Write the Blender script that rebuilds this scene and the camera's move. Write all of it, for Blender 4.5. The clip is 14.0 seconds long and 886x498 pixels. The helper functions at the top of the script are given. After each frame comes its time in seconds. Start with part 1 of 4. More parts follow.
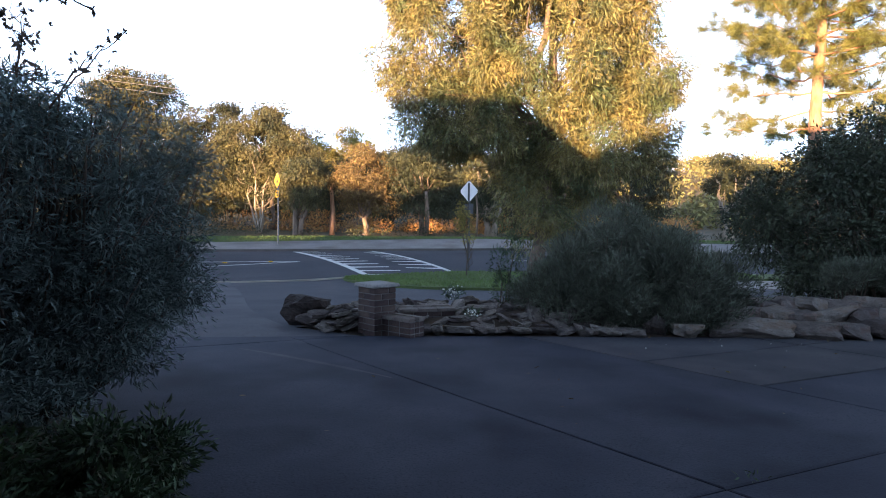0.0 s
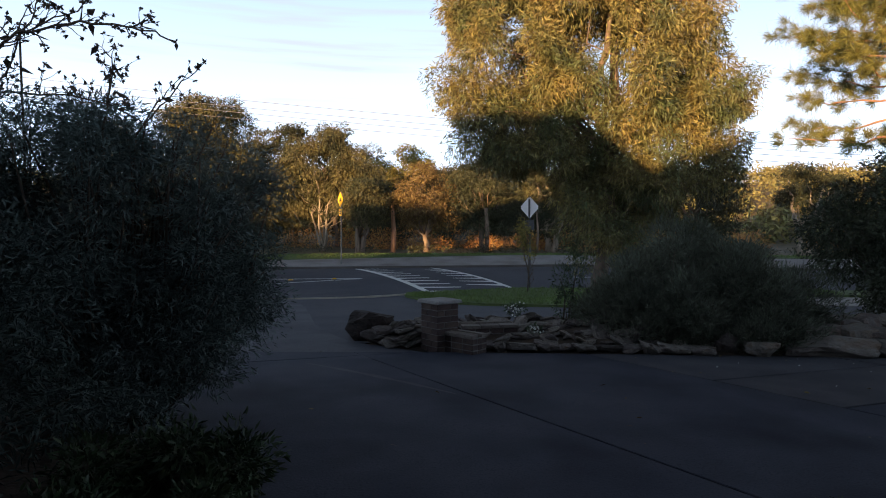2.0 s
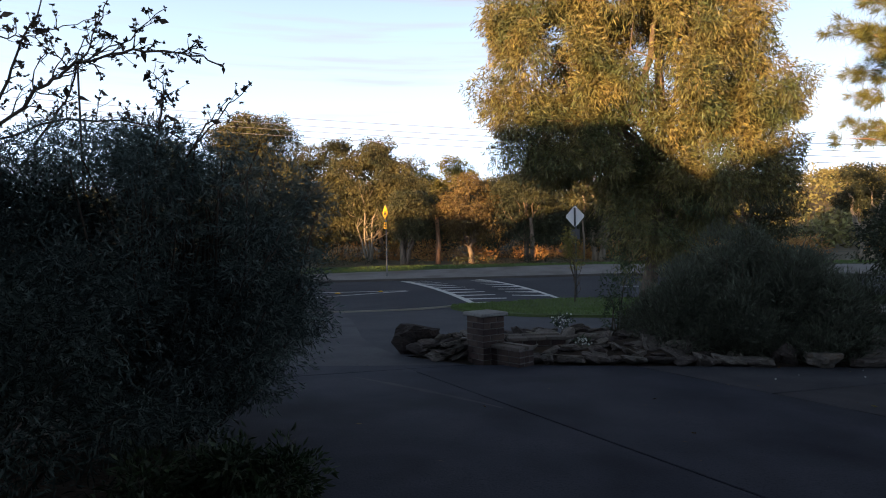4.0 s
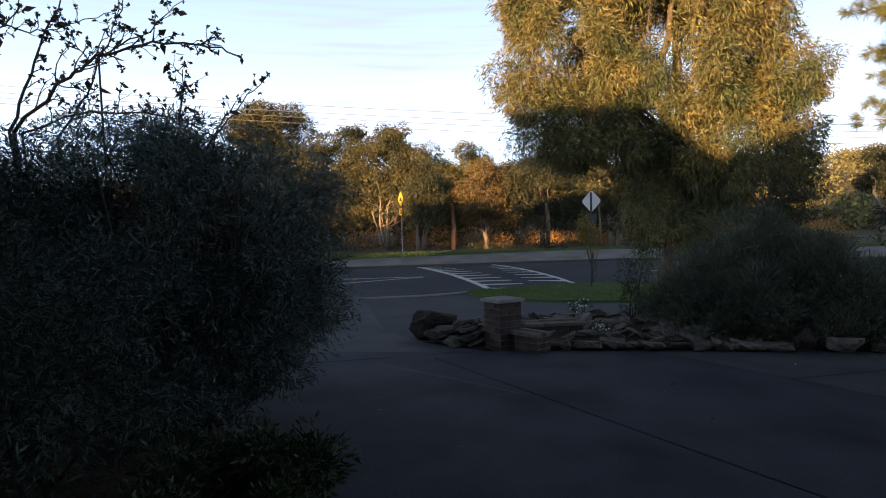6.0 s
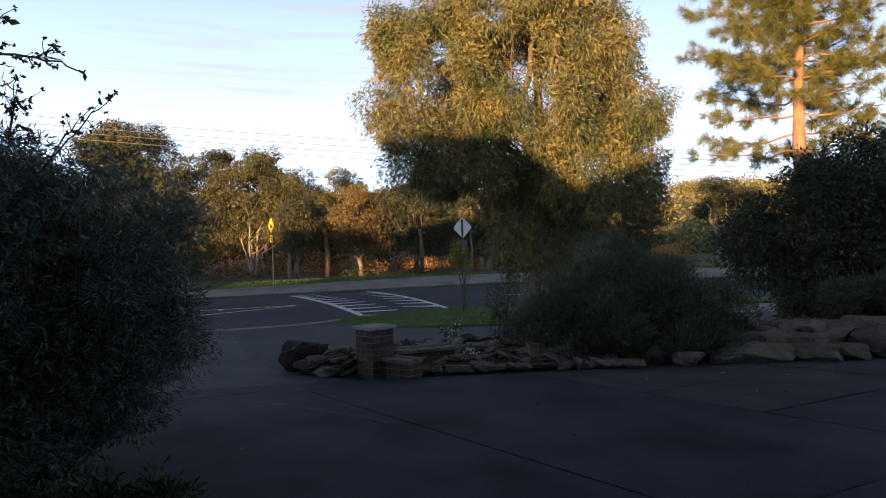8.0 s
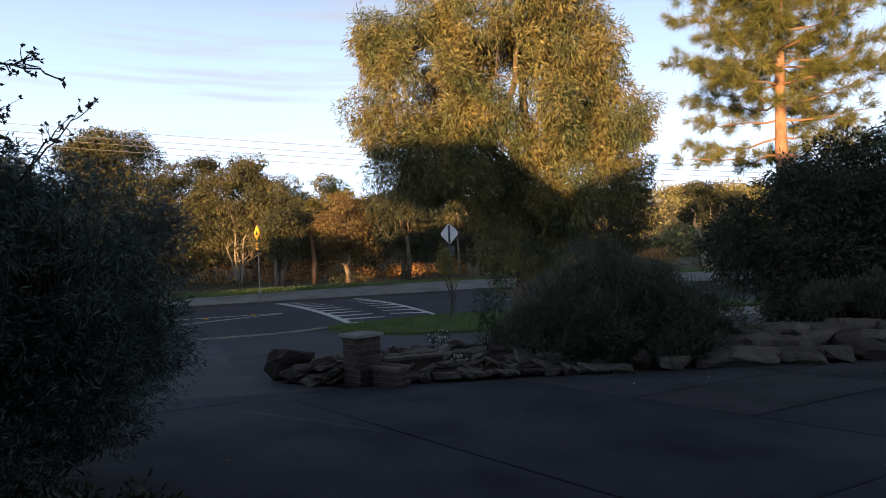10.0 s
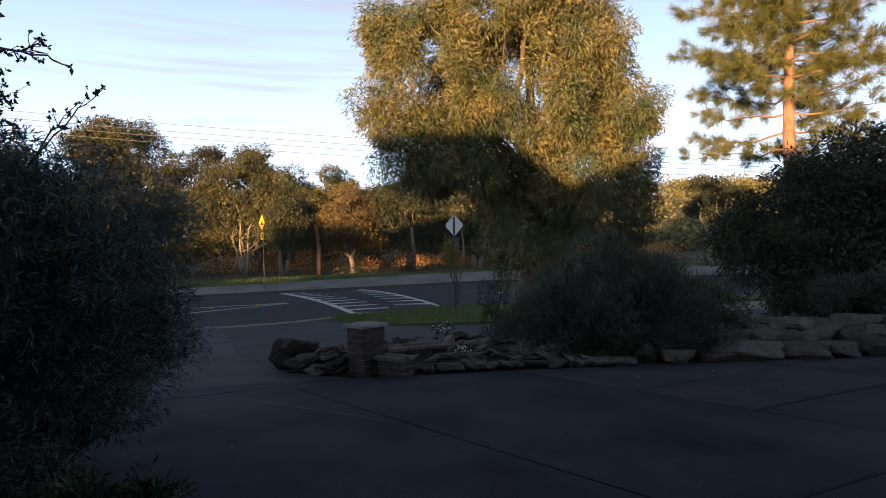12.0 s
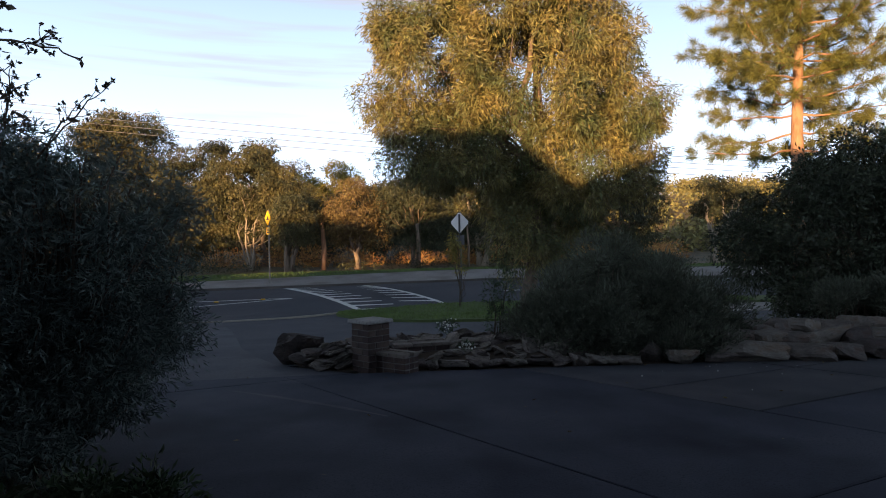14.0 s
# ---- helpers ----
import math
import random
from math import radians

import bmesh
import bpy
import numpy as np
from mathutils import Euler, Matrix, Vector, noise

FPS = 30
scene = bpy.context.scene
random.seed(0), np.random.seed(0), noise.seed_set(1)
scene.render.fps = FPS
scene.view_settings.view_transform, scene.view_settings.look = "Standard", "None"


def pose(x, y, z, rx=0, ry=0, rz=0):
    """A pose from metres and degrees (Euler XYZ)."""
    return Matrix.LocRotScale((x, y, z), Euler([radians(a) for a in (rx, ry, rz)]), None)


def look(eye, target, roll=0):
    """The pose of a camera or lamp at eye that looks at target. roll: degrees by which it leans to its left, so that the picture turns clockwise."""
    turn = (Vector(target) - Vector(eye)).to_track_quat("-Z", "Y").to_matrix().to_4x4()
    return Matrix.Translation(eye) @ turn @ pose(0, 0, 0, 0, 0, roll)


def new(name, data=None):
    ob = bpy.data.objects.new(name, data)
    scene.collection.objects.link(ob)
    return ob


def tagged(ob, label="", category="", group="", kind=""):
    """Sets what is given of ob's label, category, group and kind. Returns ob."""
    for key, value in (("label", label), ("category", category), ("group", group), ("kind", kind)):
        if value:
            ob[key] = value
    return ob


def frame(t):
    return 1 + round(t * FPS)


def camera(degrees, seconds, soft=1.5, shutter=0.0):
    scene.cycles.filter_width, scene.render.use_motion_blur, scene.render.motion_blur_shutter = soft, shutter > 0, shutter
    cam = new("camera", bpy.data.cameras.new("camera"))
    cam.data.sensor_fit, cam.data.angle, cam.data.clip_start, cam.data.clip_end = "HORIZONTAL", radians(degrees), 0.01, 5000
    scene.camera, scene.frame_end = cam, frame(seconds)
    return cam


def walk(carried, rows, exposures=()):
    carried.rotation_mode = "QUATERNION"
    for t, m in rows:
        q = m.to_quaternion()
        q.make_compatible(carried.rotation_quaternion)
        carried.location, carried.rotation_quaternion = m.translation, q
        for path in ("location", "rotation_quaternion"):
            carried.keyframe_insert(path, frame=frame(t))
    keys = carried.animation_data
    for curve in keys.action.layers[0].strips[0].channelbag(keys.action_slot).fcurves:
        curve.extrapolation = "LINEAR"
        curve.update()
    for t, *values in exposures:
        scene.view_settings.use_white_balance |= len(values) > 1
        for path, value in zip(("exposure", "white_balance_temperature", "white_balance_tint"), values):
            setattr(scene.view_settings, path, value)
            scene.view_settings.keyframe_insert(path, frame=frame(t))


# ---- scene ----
cam = camera(69.98, 14.0, soft=1.0)
PATH = [
    (0.0, pose(0.0, 0.0, 1.55, 86.91, -0.8, 0.02)),
    (0.5, pose(-0.011, -0.022, 1.556, 88.31, -1.22, 2.08)),
    (1.0, pose(-0.026, -0.025, 1.559, 88.05, -1.47, 3.48)),
    (1.5, pose(-0.03, -0.063, 1.574, 87.89, -0.11, 4.83)),
    (2.0, pose(-0.031, -0.049, 1.551, 88.37, -0.21, 5.4)),
    (2.5, pose(-0.019, 0.001, 1.569, 89.1, 0.01, 6.78)),
    (3.0, pose(-0.022, -0.017, 1.572, 89.69, -0.03, 8.24)),
    (5.5, pose(-0.031, -0.031, 1.584, 88.31, 1.64, 10.35)),
    (6.0, pose(-0.042, -0.057, 1.594, 88.1, 1.39, 10.82)),
    (6.5, pose(-0.04, -0.065, 1.581, 88.51, 1.17, 11.81)),
    (7.0, pose(-0.029, -0.044, 1.591, 88.5, 1.26, 10.77)),
    (7.5, pose(0.001, -0.046, 1.592, 89.27, 1.45, 4.96)),
    (8.0, pose(0.016, -0.027, 1.598, 90.16, 1.89, -0.44)),
    (10.5, pose(0.024, 0.001, 1.607, 90.69, 2.36, -1.6)),
    (11.0, pose(0.02, -0.006, 1.606, 90.74, 2.06, -1.27)),
    (11.5, pose(0.021, 0.001, 1.603, 90.57, 2.14, -1.35)),
    (12.0, pose(0.013, 0.005, 1.598, 89.93, 1.79, -1.2)),
    (12.5, pose(0.005, 0.004, 1.597, 90.07, 1.54, -0.87)),
    (13.0, pose(0.01, -0.002, 1.594, 89.94, 1.52, -0.7)),
    (13.5, pose(0.007, 0.008, 1.591, 89.78, 1.34, -1.17)),
    (14.0, pose(0.005, -0.003, 1.592, 89.69, 1.08, -0.75)),
]
EXPOSE = [(0.0, 2.66, 5800, 12), (0.3, 2.28, 5950, 12), (0.6, 1.8, 6200, 11), (1.0, 1.52, 6400, 10), (1.5, 1.45, 6480, 10), (8.0, 1.43, 6450, 10), (10.5, 1.28, 6400, 10), (14.0, 1.38, 6450, 10)]
walk(cam, PATH, EXPOSE)

# ---- light ----
SUN_EL, SUN_FROM = 1.8, 205.0          # degrees; low evening sun behind the camera
world = bpy.data.worlds.new("evening_sky")
scene.world = world
world.use_nodes = True
wn, wl = world.node_tree.nodes, world.node_tree.links
sky = wn.new("ShaderNodeTexSky")
sky.sky_type, sky.sun_disc = "NISHITA", False
sky.sun_elevation, sky.sun_rotation = radians(SUN_EL + 0.7), radians(SUN_FROM)
sky.air_density, sky.dust_density, sky.ozone_density = 1.0, 0.6, 1.2


def sky_math(op, a, b=0.0):
    m = wn.new("ShaderNodeMath")
    m.operation = op
    for i, v in enumerate((a, b)):
        if isinstance(v, (int, float)):
            m.inputs[i].default_value = v
        else:
            wl.new(v, m.inputs[i])
    return m.outputs[0]


def sky_mix(kind, fac, a, b):
    m = wn.new("ShaderNodeMix")
    m.data_type, m.blend_type = "RGBA", kind
    for k, v in ((0, fac), (6, a), (7, b)):
        if isinstance(v, (int, float)):
            m.inputs[k].default_value = v
        elif isinstance(v, tuple):
            m.inputs[k].default_value = (*v, 1)
        else:
            wl.new(v, m.inputs[k])
    return m.outputs[2]


# bright haze low in the sky all round, thin streaks of cloud above it
sky_co = wn.new("ShaderNodeTexCoord")
sky_xyz = wn.new("ShaderNodeSeparateXYZ")
wl.new(sky_co.outputs["Generated"], sky_xyz.inputs[0])
height = sky_math("MAXIMUM", sky_xyz.outputs[2], 0.0)
haze = sky_math("EXPONENT", sky_math("MULTIPLY", height, -2.8))
fade = wn.new("ShaderNodeMapRange")
fade.interpolation_type = "SMOOTHSTEP"
fade.inputs[1].default_value, fade.inputs[2].default_value = 0.6, 0.34
wl.new(height, fade.inputs[0])
haze = sky_math("MULTIPLY", haze, fade.outputs[0])
sky_col = sky_mix("ADD", 1.0, sky_mix("MULTIPLY", 1.0, sky.outputs[0], (0.48, 0.55, 0.69)), sky_mix("MIX", haze, (0.0, 0.0, 0.0), (7.3, 9.2, 12.6)))
cloud_map = wn.new("ShaderNodeMapping")
cloud_map.inputs["Scale"].default_value = (1.6, 1.6, 26)
wl.new(sky_co.outputs["Generated"], cloud_map.inputs[0])
cloud = wn.new("ShaderNodeTexNoise")
cloud.inputs["Scale"].default_value, cloud.inputs["Detail"].default_value = 1.7, 6
wl.new(cloud_map.outputs[0], cloud.inputs["Vector"])
streak = wn.new("ShaderNodeMapRange")
streak.inputs[1].default_value, streak.inputs[2].default_value, streak.inputs[4].default_value = 0.54, 0.70, 0.6
wl.new(cloud.outputs[0], streak.inputs[0])
sky_col = sky_mix("MIX", streak.outputs[0], sky_col, (3.5, 3.4, 3.7))
wl.new(sky_col, wn["Background"].inputs[0])
wn["Background"].inputs[1].default_value = 0.08
sun_data = bpy.data.lights.new("sun", "SUN")
sun_data.energy, sun_data.angle, sun_data.color = 5.6, radians(0.7), (1.0, 0.60, 0.27)
sun = new("sun", sun_data)
_a, _e = radians(SUN_FROM), radians(SUN_EL)
sun.matrix_world = look((math.sin(_a) * 50, math.cos(_a) * 50, 30), (math.sin(_a) * 49, math.cos(_a) * 49, 30 - math.tan(_e)))


# ---- materials ----
def mat(name, a, b, rough=0.8, scale=6.0, bump=0.0, bump_scale=None, fine=None, island=0.0, obj=0.0, metal=0.0, trans=0.0, spec=0.3, stretch=(1, 1, 1), stain=None, stain_scale=0.5):
    """Two colours mixed by broad and fine noise; bump; variation by piece."""
    m = bpy.data.materials.new(name)
    m.use_nodes = True
    n, l = m.node_tree.nodes, m.node_tree.links
    bsdf = n["Principled BSDF"]
    co = n.new("ShaderNodeTexCoord")
    mp = n.new("ShaderNodeMapping")
    mp.inputs["Scale"].default_value = stretch
    l.new(co.outputs["Object"], mp.inputs[0])
    vec = mp.outputs[0]

    def tex(sc, detail=4):
        t = n.new("ShaderNodeTexNoise")
        t.inputs["Scale"].default_value, t.inputs["Detail"].default_value = sc, detail
        l.new(vec, t.inputs["Vector"])
        return t.outputs[0]

    def rng(sock, lo, hi):
        r = n.new("ShaderNodeMapRange")
        r.inputs[1].default_value, r.inputs[2].default_value = lo, hi
        l.new(sock, r.inputs[0])
        return r.outputs[0]

    def mix(fac, c1, c2):
        x = n.new("ShaderNodeMix")
        x.data_type = "RGBA"
        for s, v in ((x.inputs[0], fac), (x.inputs[6], c1), (x.inputs[7], c2)):
            if isinstance(v, (tuple, float, int)):
                s.default_value = (*v, 1) if isinstance(v, tuple) else v
            else:
                l.new(v, s)
        return x.outputs[2]

    col = mix(rng(tex(scale), 0.35, 0.65), a, b)
    if fine:
        dark = tuple(c * 0.72 for c in a)
        col = mix(rng(tex(fine, 2), 0.52, 0.75), col, dark)
    if stain:
        col = mix(rng(tex(stain_scale, 3), 0.5, 0.68), col, stain)
    if island or obj:
        src = n.new("ShaderNodeNewGeometry").outputs["Random Per Island"] if island else n.new("ShaderNodeObjectInfo").outputs["Random"]
        hsv = n.new("ShaderNodeHueSaturation")
        amt = island or obj
        for key, spread in (("Value", amt), ("Hue", amt * 0.05)):
            r = n.new("ShaderNodeMapRange")
            mid = 1.0 if key == "Value" else 0.5
            r.inputs[3].default_value, r.inputs[4].default_value = mid - spread, mid + spread
            l.new(src, r.inputs[0])
            l.new(r.outputs[0], hsv.inputs[key])
        l.new(col, hsv.inputs["Color"])
        col = hsv.outputs[0]
    l.new(col, bsdf.inputs["Base Color"])
    bsdf.inputs["Roughness"].default_value = rough
    bsdf.inputs["Metallic"].default_value = metal
    bsdf.inputs["Specular IOR Level"].default_value = spec
    if trans:
        tr = n.new("ShaderNodeBsdfTranslucent")
        l.new(col, tr.inputs[0])
        ms = n.new("ShaderNodeMixShader")
        ms.inputs[0].default_value = trans
        l.new(bsdf.outputs[0], ms.inputs[1])
        l.new(tr.outputs[0], ms.inputs[2])
        l.new(ms.outputs[0], n["Material Output"].inputs[0])
    if bump:
        bp = n.new("ShaderNodeBump")
        bp.inputs["Strength"].default_value, bp.inputs["Distance"].default_value = 1.0, bump
        l.new(tex(bump_scale or scale * 5, 5), bp.inputs["Height"])
        l.new(bp.outputs[0], bsdf.inputs["Normal"])
    return m


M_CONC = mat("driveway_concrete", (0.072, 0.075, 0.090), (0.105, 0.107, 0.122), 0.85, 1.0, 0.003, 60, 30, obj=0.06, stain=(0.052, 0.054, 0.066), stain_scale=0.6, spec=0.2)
# near slabs: darker and bluer than the rest of the driveway
M_SLAB = mat("near_slab_concrete", (0.049, 0.054, 0.073), (0.078, 0.083, 0.105), 0.9, 0.9, 0.004, 50, 70, obj=0.08, stain=(0.032, 0.036, 0.050), stain_scale=0.6, spec=0.14)
M_SLABB = mat("brown_slab_concrete", (0.060, 0.061, 0.070), (0.096, 0.096, 0.105), 0.85, 1.1, 0.004, 50, 70, obj=0.1, stain=(0.044, 0.045, 0.053), stain_scale=0.7, spec=0.18)
M_PALE = mat("pale_concrete", (0.22, 0.20, 0.185), (0.28, 0.26, 0.24), 0.85, 1.5, 0.002, 50, 30)
# shade of the kerb's face is put into this dark grey
M_KERB = mat("shaded_kerb_concrete", (0.075, 0.068, 0.062), (0.105, 0.096, 0.088), 0.85, 1.5, 0.002, 50, 30)
M_EDGING = mat("cream_edging_concrete", (0.30, 0.27, 0.225), (0.38, 0.35, 0.29), 0.85, 1.5, 0.002, 50, 30)
M_GRAVEL = mat("gravelled_footpath", (0.225, 0.208, 0.198), (0.30, 0.28, 0.265), 0.9, 0.8, 0.006, 40, 24, stain=(0.18, 0.16, 0.145), stain_scale=0.5)
M_ASPH = mat("road_asphalt", (0.055, 0.058, 0.070), (0.074, 0.077, 0.090), 0.85, 0.5, 0.004, 120, 80, stain=(0.044, 0.046, 0.056), stain_scale=0.25, spec=0.2)
M_PATH = mat("path_asphalt", (0.046, 0.049, 0.062), (0.064, 0.067, 0.082), 0.85, 0.9, 0.004, 120, 80, spec=0.25)
M_PAINT = mat("road_paint", (0.74, 0.74, 0.72), (0.6, 0.6, 0.58), 0.6, 3, 0.001, 80, 12)
M_SOIL = mat("garden_soil", (0.05, 0.037, 0.027), (0.085, 0.06, 0.042), 0.95, 3, 0.02, 20, 14)
M_GROUND = mat("dry_ground", (0.10, 0.085, 0.05), (0.16, 0.12, 0.065), 0.95, 0.3, 0.03, 4, 2)
M_TURF = mat("turf", (0.064, 0.095, 0.028), (0.086, 0.118, 0.038), 0.9, 1.2, 0.02, 40, 20)
M_BLADE = mat("grass_blades", (0.115, 0.175, 0.048), (0.15, 0.21, 0.068), 0.7, 0.8, island=0.3, trans=0.3)
M_DRYGRASS = mat("dry_grass", (0.40, 0.20, 0.07), (0.52, 0.29, 0.11), 0.8, 0.4, island=0.35, trans=0.3)
M_ROCK = mat("garden_stone", (0.105, 0.088, 0.076), (0.215, 0.185, 0.162), 0.85, 3.5, 0.012, 16, 26, obj=0.5, stain=(0.062, 0.046, 0.040), stain_scale=4)
M_ROCKR = mat("boulder_stone", (0.105, 0.088, 0.076), (0.18, 0.158, 0.140), 0.85, 2.6, 0.018, 10, 22, obj=0.42, stain=(0.115, 0.074, 0.054), stain_scale=2.4)
M_DARKROCK = mat("dark_boulder_stone", (0.026, 0.020, 0.018), (0.050, 0.036, 0.030), 0.9, 3, 0.05, 9, 15)
M_BRICK = mat("brown_brick", (0.048, 0.033, 0.030), (0.082, 0.053, 0.045), 0.85, 6, 0.004, 60, 40, obj=0.32)
M_MORTAR = mat("mortar", (0.12, 0.11, 0.10), (0.16, 0.15, 0.14), 0.95, 10, 0.003, 90, 50)
M_COPING = mat("coping_brick", (0.15, 0.125, 0.11), (0.21, 0.18, 0.155), 0.85, 6, 0.004, 60, 40, obj=0.2)
M_CAP = mat("concrete_cap", (0.20, 0.19, 0.18), (0.27, 0.26, 0.245), 0.8, 5, 0.003, 50, 30)
M_BARK = mat("grey_bark", (0.12, 0.09, 0.07), (0.20, 0.15, 0.11), 0.9, 3, 0.02, 12, 9, stretch=(1, 1, 0.25))
M_PALEBARK = mat("pale_gum_bark", (0.20, 0.165, 0.125), (0.29, 0.245, 0.19), 0.8, 1.5, 0.01, 8, 4, stretch=(1, 1, 0.3))
M_PINEBARK = mat("pine_bark", (0.27, 0.145, 0.085), (0.38, 0.22, 0.135), 0.9, 4, 0.03, 14, 9, stretch=(1, 1, 0.35))
M_TWIG = mat("dark_twig", (0.06, 0.045, 0.035), (0.09, 0.07, 0.05), 0.85, 8, 0.003, 40)
L_BIG = mat("wattle_leaves", (0.080, 0.102, 0.046), (0.225, 0.182, 0.068), 0.5, 1.3, island=0.5, trans=0.12)
L_GUM = mat("gum_leaves", (0.038, 0.047, 0.026), (0.118, 0.104, 0.045), 0.6, 0.5, island=0.45, trans=0.12)
# darker gum leaves: the far trees' shade is put into the colour
L_GUMD = mat("dark_shaded_gum_leaves", (0.035, 0.042, 0.024), (0.068, 0.070, 0.034), 0.6, 0.4, island=0.4, trans=0.12)
L_RUST = mat("rusty_leaves", (0.130, 0.090, 0.040), (0.180, 0.128, 0.052), 0.6, 0.6, island=0.4, trans=0.12)
L_YEL = mat("yellow_green_leaves", (0.19, 0.165, 0.04), (0.25, 0.21, 0.058), 0.6, 0.4, island=0.3, trans=0.25)
L_HILL = mat("golden_hill_leaves", (0.115, 0.112, 0.045), (0.21, 0.185, 0.075), 0.7, 0.12, island=0.45, trans=0.1)
# raised leaf colour carries the glare and sky light over the hedge top
L_HEDGE = mat("hazy_hedge_leaves", (0.086, 0.115, 0.105), (0.116, 0.148, 0.134), 0.6, 1.5, island=0.25, trans=0.12, spec=0.18)
# finer leaves, also darkened in colour for the shade near the viewer
L_NEAR = mat("fine_shaded_leaves", (0.042, 0.060, 0.053), (0.066, 0.088, 0.075), 0.6, 1.5, island=0.35, trans=0.1, spec=0.15)
L_LOW = mat("low_shrub_leaves", (0.034, 0.057, 0.025), (0.054, 0.082, 0.034), 0.45, 2, island=0.45, trans=0.15, spec=0.35)
L_ROSE = mat("grey_green_leaves", (0.070, 0.080, 0.055), (0.118, 0.128, 0.090), 0.6, 1.2, island=0.45, trans=0.15)
L_DARK = mat("dark_shrub_leaves", (0.034, 0.044, 0.026), (0.056, 0.066, 0.038), 0.5, 1.0, island=0.4, trans=0.12)
L_PINE = mat("pine_needles", (0.115, 0.122, 0.034), (0.175, 0.172, 0.048), 0.5, 0.8, island=0.4, trans=0.15)
M_YELLOW = mat("yellow_sign", (0.75, 0.40, 0.01), (0.80, 0.45, 0.02), 0.5, 4)
M_BLACK = mat("black_paint", (0.012, 0.012, 0.012), (0.02, 0.02, 0.02), 0.5, 4)
M_SIGNBACK = mat("sign_back", (0.62, 0.62, 0.62), (0.72, 0.72, 0.72), 0.5, 3)
M_GALV = mat("galvanised_steel", (0.12, 0.12, 0.12), (0.16, 0.16, 0.16), 0.5, 6, metal=0.6)
M_DARKSTEEL = mat("dark_post", (0.05, 0.05, 0.055), (0.07, 0.07, 0.075), 0.6, 6)
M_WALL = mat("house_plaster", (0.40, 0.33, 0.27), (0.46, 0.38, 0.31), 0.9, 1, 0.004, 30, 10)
M_ROOF = mat("roof_tile", (0.20, 0.10, 0.07), (0.26, 0.14, 0.10), 0.85, 1, 0.01, 8, 4)
M_WHITE = mat("white_petals", (0.75, 0.75, 0.68), (0.82, 0.82, 0.76), 0.6, 8)
M_CABLE = mat("cable", (0.13, 0.13, 0.125), (0.17, 0.165, 0.16), 0.5, 3)
M_CREAM = mat("cream_wall", (0.70, 0.64, 0.52), (0.76, 0.70, 0.58), 0.8, 1)


# ---- shapes ----
GY = [-60, -10, 0, 9, 13, 18, 22, 34, 37.3, 42, 60, 80, 110, 150, 210, 500, 3000]
GZ = [0.3, 0.1, 0.0, -0.16, -0.30, -0.62, -0.80, -0.33, 0.03, 0.06, 0.2, 0.8, 5.0, 13.0, 15.5, 17.0, 17.0]


def G(x, y):
    return float(np.interp(y, GY, GZ))


def mesh_ob(name, verts, faces, material, parent=None, label="", smooth=False):
    me = bpy.data.meshes.new(name)
    me.from_pydata([tuple(v) for v in verts], [], faces)
    me.materials.append(material)
    if smooth:
        me.polygons.foreach_set("use_smooth", [True] * len(me.polygons))
    me.update()
    ob = new(name, me)
    if parent is not None:
        ob.parent = parent
    if label:
        ob["label"] = label
    return ob


def part(name, bm, material, parent, label="", smooth=False):
    me = bpy.data.meshes.new(name)
    bm.to_mesh(me)
    bm.free()
    me.materials.append(material)
    if smooth:
        me.polygons.foreach_set("use_smooth", [True] * len(me.polygons))
    ob = new(name, me)
    if parent is not None:
        ob.parent = parent
    if label:
        ob["label"] = label
    return ob


def box_bm(sx, sy, sz, m=None, bevel=0.0, taper=0.0):
    """A bevelled box that stands on z = 0."""
    bm = bmesh.new()
    bmesh.ops.create_cube(bm, size=1)
    for v in bm.verts:
        k = 1 - taper if v.co.z > 0 else 1
        v.co = Vector((v.co.x * sx * k, v.co.y * sy * k, (v.co.z + 0.5) * sz))
    if bevel:
        bmesh.ops.bevel(bm, geom=bm.edges[:], offset=bevel, segments=1, affect="EDGES")
    if m is not None:
        bmesh.ops.transform(bm, matrix=m, verts=bm.verts[:])
    return bm


def tube(points, radii, sides=8):
    """Verts and faces of a tapered tube along points."""
    pts = [Vector(p) for p in points]
    verts, faces = [], []
    for i, p in enumerate(pts):
        d = (pts[min(i + 1, len(pts) - 1)] - pts[max(i - 1, 0)]).normalized()
        u = d.cross(Vector((0.31, 0.95, 0.05))).normalized()
        w = d.cross(u)
        for s in range(sides):
            a = 2 * math.pi * s / sides
            verts.append(p + (u * math.cos(a) + w * math.sin(a)) * radii[i])
    for i in range(len(pts) - 1):
        for s in range(sides):
            t = (s + 1) % sides
            faces.append((i * sides + s, i * sides + t, (i + 1) * sides + t, (i + 1) * sides + s))
    faces.append(tuple(range(sides))[::-1])
    faces.append(tuple(range((len(pts) - 1) * sides, len(pts) * sides)))
    return verts, faces


def tubes(list_of):
    verts, faces = [], []
    for v, f in list_of:
        o = len(verts)
        verts += v
        faces += [tuple(i + o for i in q) for q in f]
    return verts, faces


def bent(p, q, rng, sag=0.0, n=5, wob=0.06):
    """A wobbling line from p to q."""
    p, q = np.array(p, float), np.array(q, float)
    ln = np.linalg.norm(q - p)
    out = []
    for i in range(n):
        k = i / (n - 1)
        w = rng.normal(0, wob * ln, 3) * math.sin(k * math.pi)
        out.append(p * (1 - k) + q * k + w + np.array([0, 0, -sag * 4 * k * (1 - k)]))
    return out


